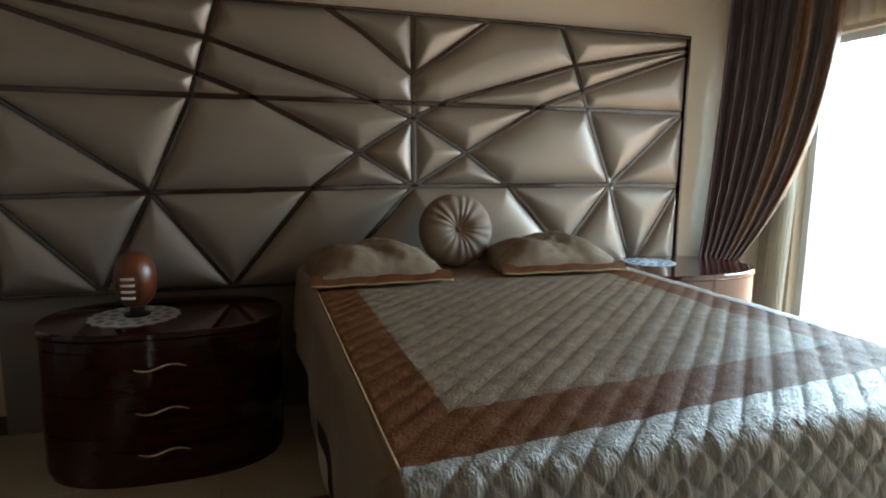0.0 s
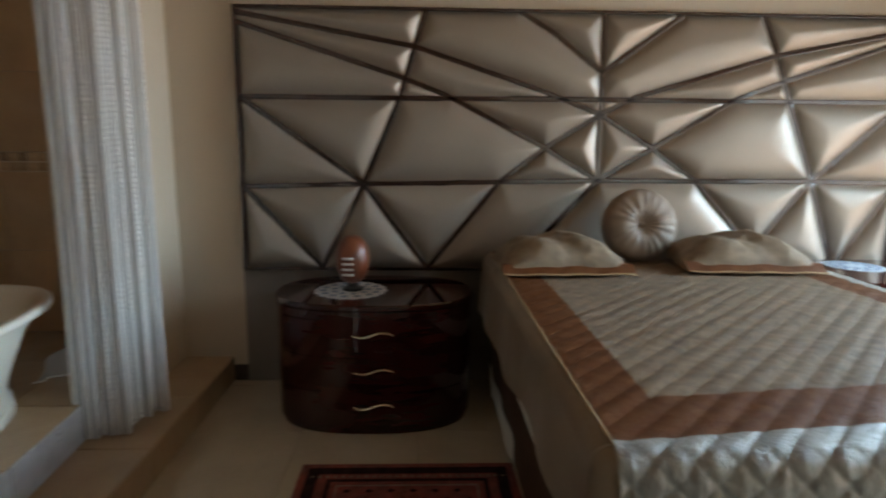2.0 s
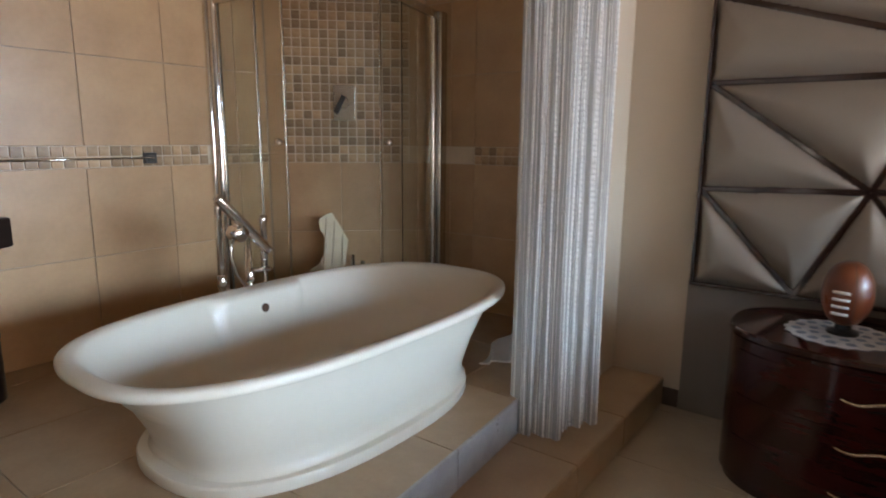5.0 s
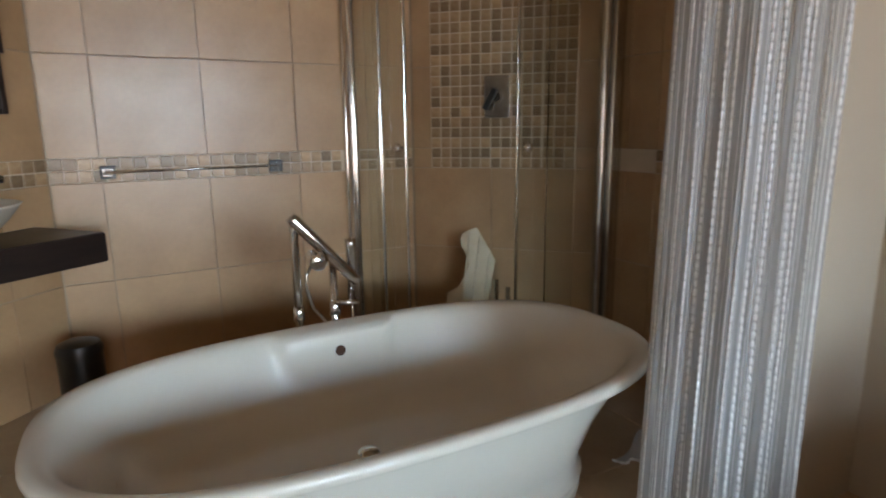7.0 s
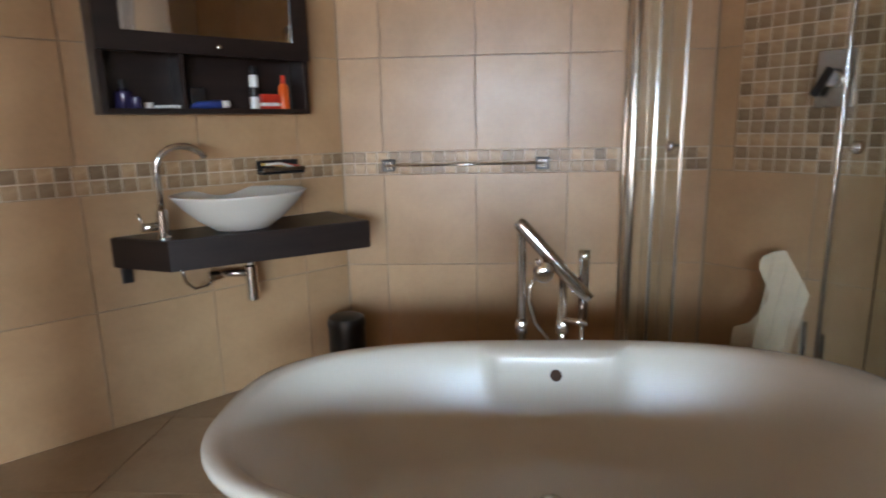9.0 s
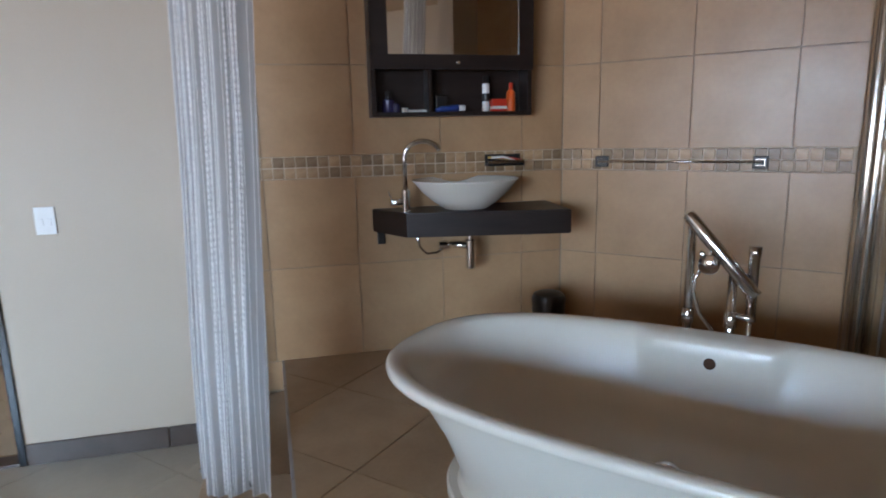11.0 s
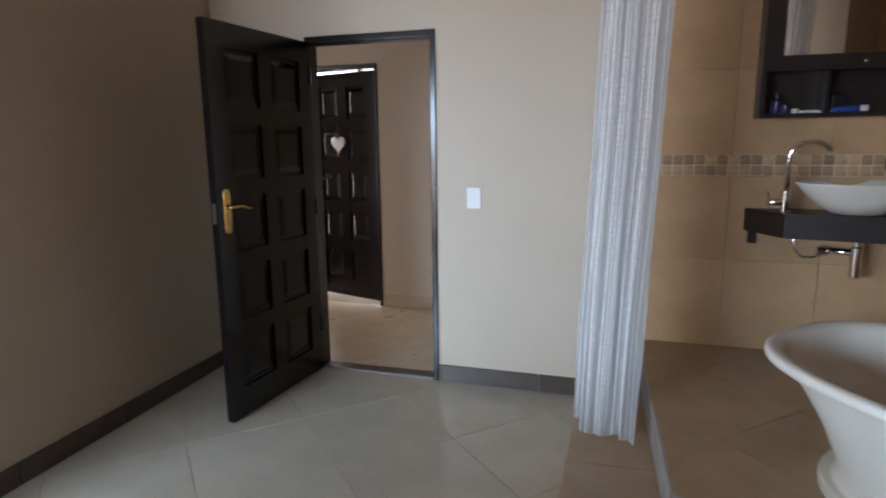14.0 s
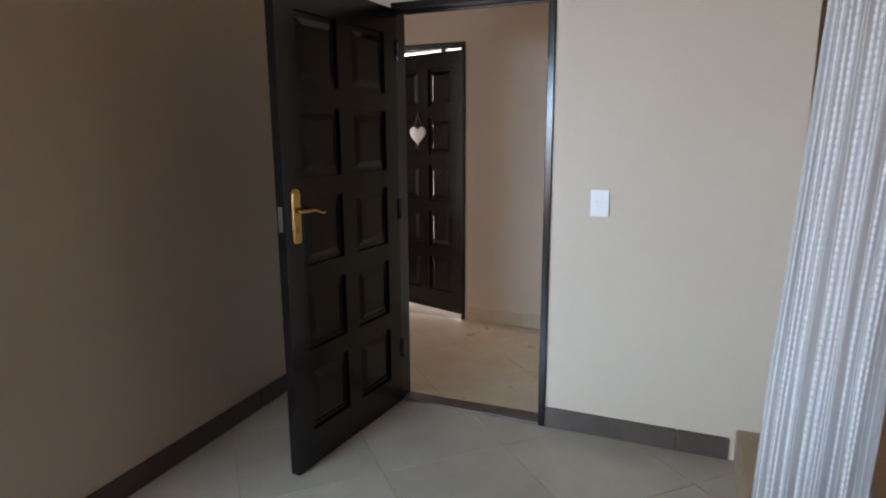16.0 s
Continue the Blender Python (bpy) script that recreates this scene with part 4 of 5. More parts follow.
part("hose", tube(bmesh.new(), [(MX + 0.04, 1.99, 0.97), (MX + 0.045, 1.965, 0.93), (MX + 0.05, 1.962, 0.88), (MX + 0.05, 1.985, 0.80), (MX + 0.045, 2.03, 0.74), (MX + 0.03, 2.07, 0.66), (MX + 0.03, 2.12, 0.62), (MX + 0.03, 2.15, 0.70), (MX + 0.03, 2.15, 0.79)], 0.007, 8), M_SATINALU, mixer, smooth=True)

towel_bar = thing("towel_bar", (-3.29, 1.72, 1.30), "thin chrome towel bar on black square brackets", "towel rail")
for y in (1.35, 2.093):
    br = part("bracket", boxed((-3.292, y - 0.032, 1.268), (-3.262, y + 0.032, 1.325), None, 0.004), M_BLACK, towel_bar, "black square bracket")
    part("plate", boxed((-3.262, y - 0.018, 1.282), (-3.260, y + 0.018, 1.311), None, 0.0), M_SATINALU, br)
    part("inset", boxed((-3.2601, y - 0.0165, 1.2835), (-3.2575, y + 0.0165, 1.3095), None, 0.0), M_BLACK, br)
part("bar", tube(bmesh.new(), [(-3.250, 1.34, 1.296), (-3.250, 2.10, 1.298)], 0.006, 10), M_CHROME, towel_bar, smooth=True)

bin_ = thing("waste_bin", (-3.01, 1.165, PLAT), "small black cylindrical waste bin in the tiled corner", "bin")
part("body", lathe(bmesh.new(), [(0.082, 0), (0.086, 0.005), (0.086, 0.265)], (-3.01, 1.165, PLAT), 36), M_BLACK, bin_, smooth=True, auto=40)
part("lid", lathe(bmesh.new(), [(0.089, 0.266), (0.089, 0.285), (0.080, 0.306), (0.05, 0.318), (0.01, 0.322)], (-3.01, 1.165, PLAT), 36), M_BLACK, bin_, "domed black lid", smooth=True, auto=40)

# vanity: shelf, basin, tap, trap
counter = thing("vanity_shelf", VAN @ Vector((0.5, 0.1, 1.0)), "thick floating dark wood vanity shelf on the tiled wall", "shelf")
pts = [VAN @ Vector(p) for p in ((0.10, 0.008, 0), (1.06, 0.008, 0), (0.925, 0.26, 0), (0.135, 0.41, 0))]
part("slab", prism([(p.x, p.y) for p in pts], 0.965, 1.085, 0.004), M_VANITY, counter)
for s in (1.02, 0.2):
    part("bracket", boxed((s - 0.02, 0.008, 0.90), (s + 0.02, 0.03, 0.965), VAN, 0.004), M_BLACK, counter, "black steel bracket")
basin = thing("basin", VAN @ Vector((0.585, 0.20, 1.085)), "shallow white ceramic vessel basin on the dark shelf", "basin")
bprof = [(0.085, 0.0), (0.11, 0.004), (0.17, 0.045), (0.225, 0.095), (0.262, 0.140), (0.270, 0.148), (0.264, 0.151), (0.25, 0.142), (0.20, 0.088), (0.13, 0.040), (0.06, 0.022), (0.01, 0.018)]
part("bowl", lathe(bmesh.new(), bprof, (0.61, 0.222, 1.086), 56, VAN @ Matrix.Diagonal((1, 0.82, 1, 1)) @ Matrix.Translation((0, 0.02, 0))), M_ENAMEL, basin, smooth=True)
tap = thing("basin_tap", VAN @ Vector((0.90, 0.20, 1.085)), "tall chrome swan-neck basin tap with side lever", "tap")
TS, TD = 0.915, 0.19
part("base", lathe(bmesh.new(), [(0.026, 0), (0.026, 0.006), (0.022, 0.010), (0.022, 0.105), (0.017, 0.110)], (TS, TD, 1.085), 22, VAN), M_CHROME, tap, smooth=True, auto=40)
neck = [Vector((TS, TD, 1.19)), Vector((TS, TD, 1.34))] + [Vector((TS - 0.088 + 0.088 * math.cos(q), TD + 0.01 * q, 1.35 + 0.075 * math.sin(q))) for q in np.linspace(0.1, 2.75, 16)]
part("spout", tube(bmesh.new(), [VAN @ p for p in neck], 0.0125, 12), M_CHROME, tap, smooth=True)
part("lever", tube(bmesh.new(), [VAN @ Vector((TS, TD, 1.135)), VAN @ Vector((TS + 0.075, TD + 0.01, 1.135))], 0.016, 12), M_CHROME, tap, smooth=True)
part("lever_pin", tube(bmesh.new(), [VAN @ Vector((TS + 0.07, TD + 0.01, 1.14)), VAN @ Vector((TS + 0.085, TD + 0.01, 1.19))], 0.004, 6), M_CHROME, tap, smooth=True)
trap = thing("bottle_trap", VAN @ Vector((0.57, 0.15, 0.85)), "chrome bottle trap and supply hose under the basin", "pipe")
part("cup", lathe(bmesh.new(), [(0.022, 0), (0.026, 0.004), (0.026, 0.15), (0.018, 0.155), (0.018, 0.21)], (0.575, 0.15, 0.765), 20, VAN), M_CHROME, trap, smooth=True, auto=40)
part("outlet", tube(bmesh.new(), [VAN @ Vector((0.575, 0.15, 0.885)), VAN @ Vector((0.66, 0.09, 0.885)), VAN @ Vector((0.68, 0.008, 0.885))], 0.016, 10), M_CHROME, trap, smooth=True)
part("valve", lathe(bmesh.new(), [(0.02, -0.03), (0.024, 0.0), (0.024, 0.03)], (0, 0, 0), 14, VAN @ Matrix.Translation((0.69, 0.05, 0.875)) @ Matrix.Rotation(radians(90), 4, "Y")), M_CHROME, trap, smooth=True, auto=40)
part("hose", tube(bmesh.new(), [VAN @ Vector(p) for p in ((0.68, 0.05, 0.87), (0.74, 0.08, 0.845), (0.80, 0.11, 0.85), (0.84, 0.14, 0.89), (0.86, 0.16, 0.96))], 0.007, 8), M_SATINALU, trap, smooth=True)
tray = thing("soap_tray", VAN @ Vector((0.34, 0.04, 1.30)), "small black wall tray holding toothbrushes", "tray")
part("tray", boxed((0.25, 0.008, 1.285), (0.45, 0.075, 1.297), VAN, 0.003), M_BLACK, tray)
part("rim", boxed((0.25, 0.070, 1.297), (0.45, 0.078, 1.315), VAN, 0.002), M_SATINALU, tray)
part("back", boxed((0.25, 0.008, 1.297), (0.45, 0.014, 1.345), VAN, 0.002), M_BLACK, tray)
for k, (s0, s1, mt) in enumerate(((0.27, 0.44, M_YELLOW), (0.26, 0.42, M_RED), (0.30, 0.43, M_WHITE))):
    tb = tagged(part("toothbrush", tube(bmesh.new(), [VAN @ Vector((s0, 0.04 + 0.012 * k, 1.312)), VAN @ Vector(((s0 + s1) / 2, 0.045 + 0.012 * k, 1.322 + 0.005 * k)), VAN @ Vector((s1, 0.04 + 0.012 * k, 1.330))], 0.006, 6), mt, smooth=True), "plastic toothbrush lying in the black tray", "toothbrush", "toothbrushes")

cab = thing("mirror_cabinet", VAN @ Vector((0.65, 0.07, 1.85)), "dark wood wall cabinet with mirror door above an open shelf", "cabinet")
K0, K1, KD, KZ0, KZ1 = 0.235, 1.055, 0.135, 1.545, 2.165
for nm, lo, hi in (("side", (K0, 0.008, KZ0), (K0 + 0.022, KD, KZ1)), ("side", (K1 - 0.022, 0.008, KZ0), (K1, KD, KZ1)), ("bottom", (K0 + 0.022, 0.008, KZ0), (K1 - 0.022, KD, KZ0 + 0.02)), ("shelf", (K0 + 0.022, 0.008, 1.775), (K1 - 0.022, KD, 1.795)),
                   ("top", (K0 + 0.022, 0.008, KZ1 - 0.02), (K1 - 0.022, KD, KZ1)), ("back", (K0 + 0.022, 0.008, KZ0 + 0.02), (K1 - 0.022, 0.016, KZ1 - 0.02)), ("divider", (0.755, 0.016, KZ0 + 0.02), (0.773, KD - 0.01, 1.775))):
    part(nm, boxed(lo, hi, VAN, 0.0015, 1), M_VANITY, cab)
dm = bmesh.new()
for lo, hi in (((K0, KD + 0.001, 1.765), (K1, KD + 0.019, 1.835)), ((K0, KD + 0.001, 2.095), (K1, KD + 0.019, KZ1)), ((K0, KD + 0.001, 1.835), (K0 + 0.075, KD + 0.019, 2.095)), ((K1 - 0.085, KD + 0.001, 1.835), (K1, KD + 0.019, 2.095))):
    box(dm, lo, hi, VAN)
cd = part("mirror_door", dm, M_VANITY, cab)
part("mirror", boxed((K0 + 0.075, KD + 0.004, 1.835), (K1 - 0.085, KD + 0.010, 2.095), VAN), M_MIRROR, cd, "clear silver mirror")
part("knob", lathe(bmesh.new(), [(0.004, 0), (0.004, 0.008), (0.009, 0.012), (0.008, 0.018)], (0, 0, 0), 14, VAN @ Matrix.Translation((0.63, KD + 0.019, 1.795)) @ Matrix.Rotation(radians(-90), 4, "X")), M_CHROME, cd, smooth=True)
Z = KZ0 + 0.0205


def bottle(name, s, d, profile, material, label, cap=None):
    t = thing(name, VAN @ Vector((s, d, Z)), label, "toiletry")
    part("body", lathe(bmesh.new(), profile, (s, d, Z), 20, VAN), material, t, smooth=True, auto=40)
    if cap:
        part("cap", lathe(bmesh.new(), cap[0], (s, d, Z), 16, VAN), cap[1], t, smooth=True, auto=40)


bottle("spray_can", 0.46, 0.07, [(0.018, 0), (0.019, 0.004), (0.019, 0.135), (0.014, 0.14)], M_WHITE, "slim white spray can with dark print on the shelf", ([(0.015, 0.14), (0.015, 0.172), (0.012, 0.176)], M_BLACK))
part("print", lathe(bmesh.new(), [(0.0194, 0.05), (0.0194, 0.09)], (0.46, 0.07, Z), 20, VAN), M_BLACK, scene.objects["spray_can"])
bottle("lotion_bottle", 0.325, 0.07, [(0.022, 0), (0.023, 0.004), (0.023, 0.095), (0.012, 0.108)], M_ORANGE, "orange-red lotion bottle on the cabinet shelf", ([(0.011, 0.108), (0.011, 0.14), (0.009, 0.143)], M_RED))
bottle("perfume_bottle", 0.965, 0.07, [(0.030, 0), (0.032, 0.004), (0.030, 0.06), (0.012, 0.072)], M_VIOLET, "dark violet glass perfume bottle on the shelf", ([(0.011, 0.072), (0.013, 0.10), (0.011, 0.103)], M_BLACK))
bottle("perfume_bottle", 0.93, 0.09, [(0.018, 0), (0.02, 0.004), (0.018, 0.04), (0.008, 0.048)], M_VIOLET, "small dark violet glass perfume bottle on the shelf")
bottle("small_jar", 0.885, 0.085, [(0.014, 0), (0.015, 0.003), (0.015, 0.022)], M_WHITE, "small white jar on the cabinet shelf")
pk = tagged(part("soap_box", boxed((0.355, 0.045, Z), (0.435, 0.095, Z + 0.062), VAN, 0.003), M_RED), "red and white soap box on the shelf", "box")
part("band", boxed((0.3545, 0.0445, Z + 0.012), (0.4355, 0.0955, Z + 0.026), VAN), M_WHITE, pk)
tt = thing("toothpaste_tube", VAN @ Vector((0.64, 0.08, Z)), "blue and white toothpaste tube lying on the shelf", "toiletry")
part("tube", tube(bmesh.new(), [VAN @ Vector((0.73, 0.08, Z + 0.008)), VAN @ Vector((0.70, 0.08, Z + 0.014)), VAN @ Vector((0.61, 0.08, Z + 0.019))], [0.008, 0.014, 0.018], 12), M_BLUE, tt, smooth=True)
part("cap", tube(bmesh.new(), [VAN @ Vector((0.609, 0.08, Z + 0.019)), VAN @ Vector((0.575, 0.08, Z + 0.019))], 0.015, 12), M_WHITE, tt, smooth=True)
rb = tagged(part("soap_bar", boxed((0.66, 0.03, Z), (0.72, 0.06, Z + 0.085), VAN, 0.006), M_BLACK), "dark toiletry pack standing at the back", "toiletry")
cmb = thing("razor", VAN @ Vector((0.83, 0.1, Z)), "white razor lying on the cabinet shelf", "razor")
part("handle", tube(bmesh.new(), [VAN @ Vector((0.87, 0.10, Z + 0.006)), VAN @ Vector((0.79, 0.10, Z + 0.008))], 0.006, 8), M_WHITE, cmb, smooth=True)
part("head", boxed((0.78, 0.085, Z), (0.795, 0.118, Z + 0.012), VAN, 0.002), M_WHITE, cmb)

# ---- shower ----
SC, SR = (-2.87, 3.05), 0.55
shower = thing("shower_enclosure", (-2.9, 3.05, PLAT), "curved corner shower enclosure with chrome frame and sliding glass doors", "shower")
run = [(-3.292, 2.50, 0), (-2.87, 2.50, 0)] + arc_points(SC, SR, -90, 0, 28)[1:] + [(-2.46, 3.592, 0)]


def along(points, z0, z1, t, shift=0.0):
    """A thin upright band over a plan line."""
    bm, rows = bmesh.new(), []
    p = [Vector((x, y)) for x, y, _ in points]
    for i in range(len(p)):
        d = (p[min(i + 1, len(p) - 1)] - p[max(i - 1, 0)]).normalized()
        nrm = Vector((-d.y, d.x))
        a, b = p[i] + nrm * (shift - t / 2), p[i] + nrm * (shift + t / 2)
        rows.append([(a.x, a.y, z0), (b.x, b.y, z0), (b.x, b.y, z1), (a.x, a.y, z1)])
    return rings(bm, rows)


part("tray", along(run, PLAT, PLAT + 0.05, 0.06), M_ENAMEL, shower, "white tray kerb")
part("tray_floor", prism([(x, y) for x, y, _ in run] + [(-2.58, 3.59), (-3.292, 2.89)], PLAT, PLAT + 0.02), M_ENAMEL, shower, "white shower tray")
part("top_rail", along(run, 2.14, 2.185, 0.035), M_CHROME, shower, smooth=True, auto=40)
part("bottom_rail", along(run, PLAT + 0.05, PLAT + 0.075, 0.03), M_CHROME, shower, smooth=True, auto=40)
part("wall_profile", boxed((-3.292, 2.462, PLAT + 0.05), (-3.258, 2.530, 2.185), None, 0.012, 3), M_CHROME, shower, smooth=True, auto=40)
part("wall_profile", lathe(bmesh.new(), [(0.027, PLAT + 0.05), (0.027, 2.185)], (-3.236, 2.496, 0), 24), M_CHROME, shower, smooth=True, auto=40)
part("glazing_bead", boxed((-3.206, 2.488, PLAT + 0.075), (-3.190, 2.512, 2.14), None, 0.004), M_SATINALU, shower, smooth=True, auto=40)
part("glazing_bead", boxed((-2.876, 2.492, PLAT + 0.075), (-2.862, 2.508, 2.14), None, 0.004), M_SATINALU, shower, smooth=True, auto=40)
part("wall_profile", boxed((-2.470, 3.520, PLAT + 0.05), (-2.395, 3.592, 2.185), None, 0.014, 3), M_SATINALU, shower, smooth=True, auto=40)
part("wall_profile", lathe(bmesh.new(), [(0.022, PLAT + 0.05), (0.022, 2.185)], (-2.438, 3.497, 0), 24), M_CHROME, shower, smooth=True, auto=40)


def pane(points, name, shift=0.0):
    g = part(name, along(points, PLAT + 0.075, 2.14, 0.006, shift), M_GLASS, shower, smooth=True, auto=40)
    g.visible_shadow = False
    return g


pane([(-3.21, 2.50, 0), (-2.86, 2.50, 0)], "fixed_pane")
pane([(-2.32, 3.06, 0), (-2.44, 3.51, 0)], "fixed_pane")
d1 = pane([(-3.10, 2.53, 0), (-2.87, 2.53, 0)] + arc_points(SC, SR - 0.03, -90, -72, 6)[1:], "sliding_door")
d2 = pane(arc_points(SC, SR - 0.03, -14, 0, 6) + [(-2.41, 3.30, 0)], "sliding_door")
for dd, ang, knob_ang in ((d1, -72.3, -75.0), (d2, -13.5, -9.6)):
    ex, ey, _ = arc_points(SC, SR - 0.03, ang, ang, 1)[0]
    part("edge_seal", boxed((ex - 0.006, ey - 0.006, PLAT + 0.075), (ex + 0.006, ey + 0.006, 2.14), None, 0.002), M_SATINALU, dd)
    q = radians(knob_ang)
    ex, ey, _ = arc_points(SC, SR - 0.03, knob_ang, knob_ang, 1)[0]
    m = Matrix.Translation((ex, ey, 1.387)) @ Matrix.Rotation(q, 4, "Z") @ Matrix.Rotation(radians(90), 4, "Y")
    part("knob", lathe(bmesh.new(), [(0.006, -0.02), (0.006, 0.02), (0.019, 0.026), (0.021, 0.04), (0.017, 0.047), (0.004, 0.05)], (0, 0, 0), 20, m), M_CHROME, dd, "round chrome knob", smooth=True)
valve = thing("shower_valve", SHOW @ Vector((0.49, 0.01, 1.63)), "square chrome shower mixer plate with lever on mosaic wall", "tap")
part("plate", boxed((0.42, 0.008, 1.52), (0.56, 0.022, 1.745), SHOW, 0.004), M_SATINALU, valve)
part("hub", lathe(bmesh.new(), [(0.032, 0), (0.032, 0.04), (0.028, 0.045)], (0, 0, 0), 20, SHOW @ Matrix.Translation((0.49, 0.022, 1.63)) @ Matrix.Rotation(radians(-90), 4, "X")), M_CHROME, valve, smooth=True, auto=40)
part("lever", boxed((-0.016, 0.0, -0.10), (0.016, 0.02, 0.02), SHOW @ Matrix.Translation((0.48, 0.062, 1.655)) @ Matrix.Rotation(radians(28), 4, "Y"), 0.005), M_BLACK, valve, "dark lever")
nvec = Vector((0.945, -0.32, 0.14)).normalized()
sx = Vector((0.32, 0.945, 0)).normalized()
up = nvec.cross(sx) * (1 if nvec.cross(sx).z > 0 else -1)
mm = Matrix((( sx.x, up.x, nvec.x, -2.88), (sx.y, up.y, nvec.y, 3.07), (sx.z, up.z, nvec.z, PLAT + 0.025), (0, 0, 0, 1)))
shape = [(-0.20, 0.0), (0.03, 0.0), (0.05, 0.20), (0.10, 0.415), (0.05, 0.51), (0.0, 0.60), (-0.04, 0.592), (-0.085, 0.57), (-0.097, 0.545), (-0.095, 0.51), (-0.075, 0.465), (-0.055, 0.42), (-0.056, 0.385), (-0.07, 0.35), (-0.12, 0.275), (-0.18, 0.25), (-0.187, 0.2)]
board = thing("wavy_board", mm @ Vector((0, 0, 0)), "cream ribbed panel with a wavy edge leaning inside the shower", "panel")
bm = prism(shape, 0, 0.005)
bmesh.ops.transform(bm, matrix=mm, verts=bm.verts[:])
part("sheet", bm, M_CREAM, board)
for foot_s, head_s, head_z, wide in ((-0.135, -0.045, 0.575, 0.016), (-0.075, 0.012, 0.555, 0.026), (-0.005, 0.062, 0.46, 0.020)):
    bm = prism([(foot_s, 0.01), (foot_s + wide, 0.01), (head_s + wide * 0.5, head_z), (head_s - wide * 0.1, head_z)], 0.0052, 0.016, 0.004)
    bmesh.ops.transform(bm, matrix=mm, verts=bm.verts[:])
    part("rib", bm, M_CREAM, board)
cad = thing("shower_caddy", (-2.78, 3.2, PLAT + 0.02), "chrome shower fittings standing on the tray", "caddy")
for k, (dx, dy, h) in enumerate(((0.0, 0.0, 0.34), (0.04, 0.05, 0.30), (0.08, 0.03, 0.22))):
    part("bar", boxed((-2.80 + dx, 3.10 + dy, PLAT + 0.021), (-2.775 + dx, 3.12 + dy, PLAT + 0.021 + h), None, 0.004), M_CHROME, cad)
part("foot_plate", boxed((-2.83, 3.07, PLAT + 0.0205), (-2.66, 3.20, PLAT + 0.032), None, 0.004), M_CHROME, cad)


# ---- string curtains ----
def string_curtain(low_line, top_line, at, label, seed, folds, amp, cords, depth):
    """A voile curtain hanging from a gathered top to a wider hem, with thin beaded cords sewn down it."""
    rnd = random.Random(seed)
    t = thing("string_curtain", (*at, TREAD), label, "curtain", "string curtains")

    def along(line, u):
        k = min(int(u * (len(line) - 1)), len(line) - 2)
        a, b = Vector(line[k]), Vector(line[k + 1])
        return a.lerp(b, u * (len(line) - 1) - k)

    side = (Vector(low_line[-1]) - Vector(low_line[0])).normalized()
    side = Vector((-side.y, side.x))

    ph = [rnd.random() * 6.28 for _ in range(8)]

    def cloth(layer):
        def place(u, v):
            q = along(low_line, u).lerp(along(top_line, u), (1 - v) ** 1.1)
            uu = u + 0.05 * math.sin(5.1 * u + ph[layer]) + 0.012 * math.sin(3.0 * v + 9 * u + ph[layer + 2])
            w = amp * (0.65 + 0.35 * v) * (math.sin(2 * math.pi * folds * uu + layer * 2.1 + 0.5 * math.sin(2.1 * v + layer)) + 0.45 * math.sin(2 * math.pi * 2.3 * folds * uu + 0.9 * v + ph[4]) + 0.22 * math.sin(2 * math.pi * 5.7 * folds * uu + 1.6 * v + ph[5]))
            bow = 0.5 * depth * (layer - 0.5) * 2 * math.sin(math.pi * u) ** 0.7
            q = q + side * (w + bow + 0.012 * noise.noise((u * 7, v * 3, layer + seed)))
            hem = TREAD + 0.012 + 0.035 * (0.5 + 0.5 * math.sin(u * 7.0 + seed + layer)) ** 2
            return Vector((q.x, q.y, TOP - 0.03 - (TOP - 0.03 - hem) * v))
        return place

    for layer in (0, 1):
        part("voile", sheet(220, 40, cloth(layer)), M_VOILE, t, smooth=True)
    for k in range(cords):
        u = (k + 0.1 + 0.8 * rnd.random()) / cords
        place, lit = cloth(k % 2), 0.55 + 0.75 * rnd.random()
        drift, n = 0.03 * (rnd.random() - 0.5), 330
        path = [place(min(0.999, max(0.0, u + drift * math.sin(2.4 * i / n + k))), i / n) + Vector((side.x, side.y, 0)) * 0.002 * (1 if k % 2 else -1) for i in range(n + 1)]
        part("beaded_cord", tube(bmesh.new(), path, [(0.0036 if i % 3 else 0.0011) * lit for i in range(n + 1)], 5), M_CORD, t)
    fine = bmesh.new()
    for k in range(cords * 3):
        u, place = (k + rnd.random()) / (cords * 3), cloth(k % 2)
        tube(fine, [place(min(0.999, u + 0.006 * math.sin(4 * i / 50 + k)), i / 50) for i in range(51)], 0.0009, 3)
    tagged(part("fine_threads", fine, M_CORD, t), kind="stuff")
    cube = bar_mesh("hem_bead", 0.013, 0.011, 0.018, 0.002, M_BEADCLEAR)
    for layer in (0, 1):
        for i in range(26):
            p, q = cloth(layer)((i + 0.3) / 26.5, 0.988), cloth(layer)((i + 0.5) / 26.5, 0.988)
            piece("hem_bead", cube, Matrix.Translation(p + Vector((0, 0, -0.006))) @ Matrix.Rotation(math.atan2(q.y - p.y, q.x - p.x), 4, "Z"), t)
    part("header_tape", tube(bmesh.new(), [cloth(0)(i / 60, 0.0) for i in range(61)], 0.012, 6), M_WHITE, t)


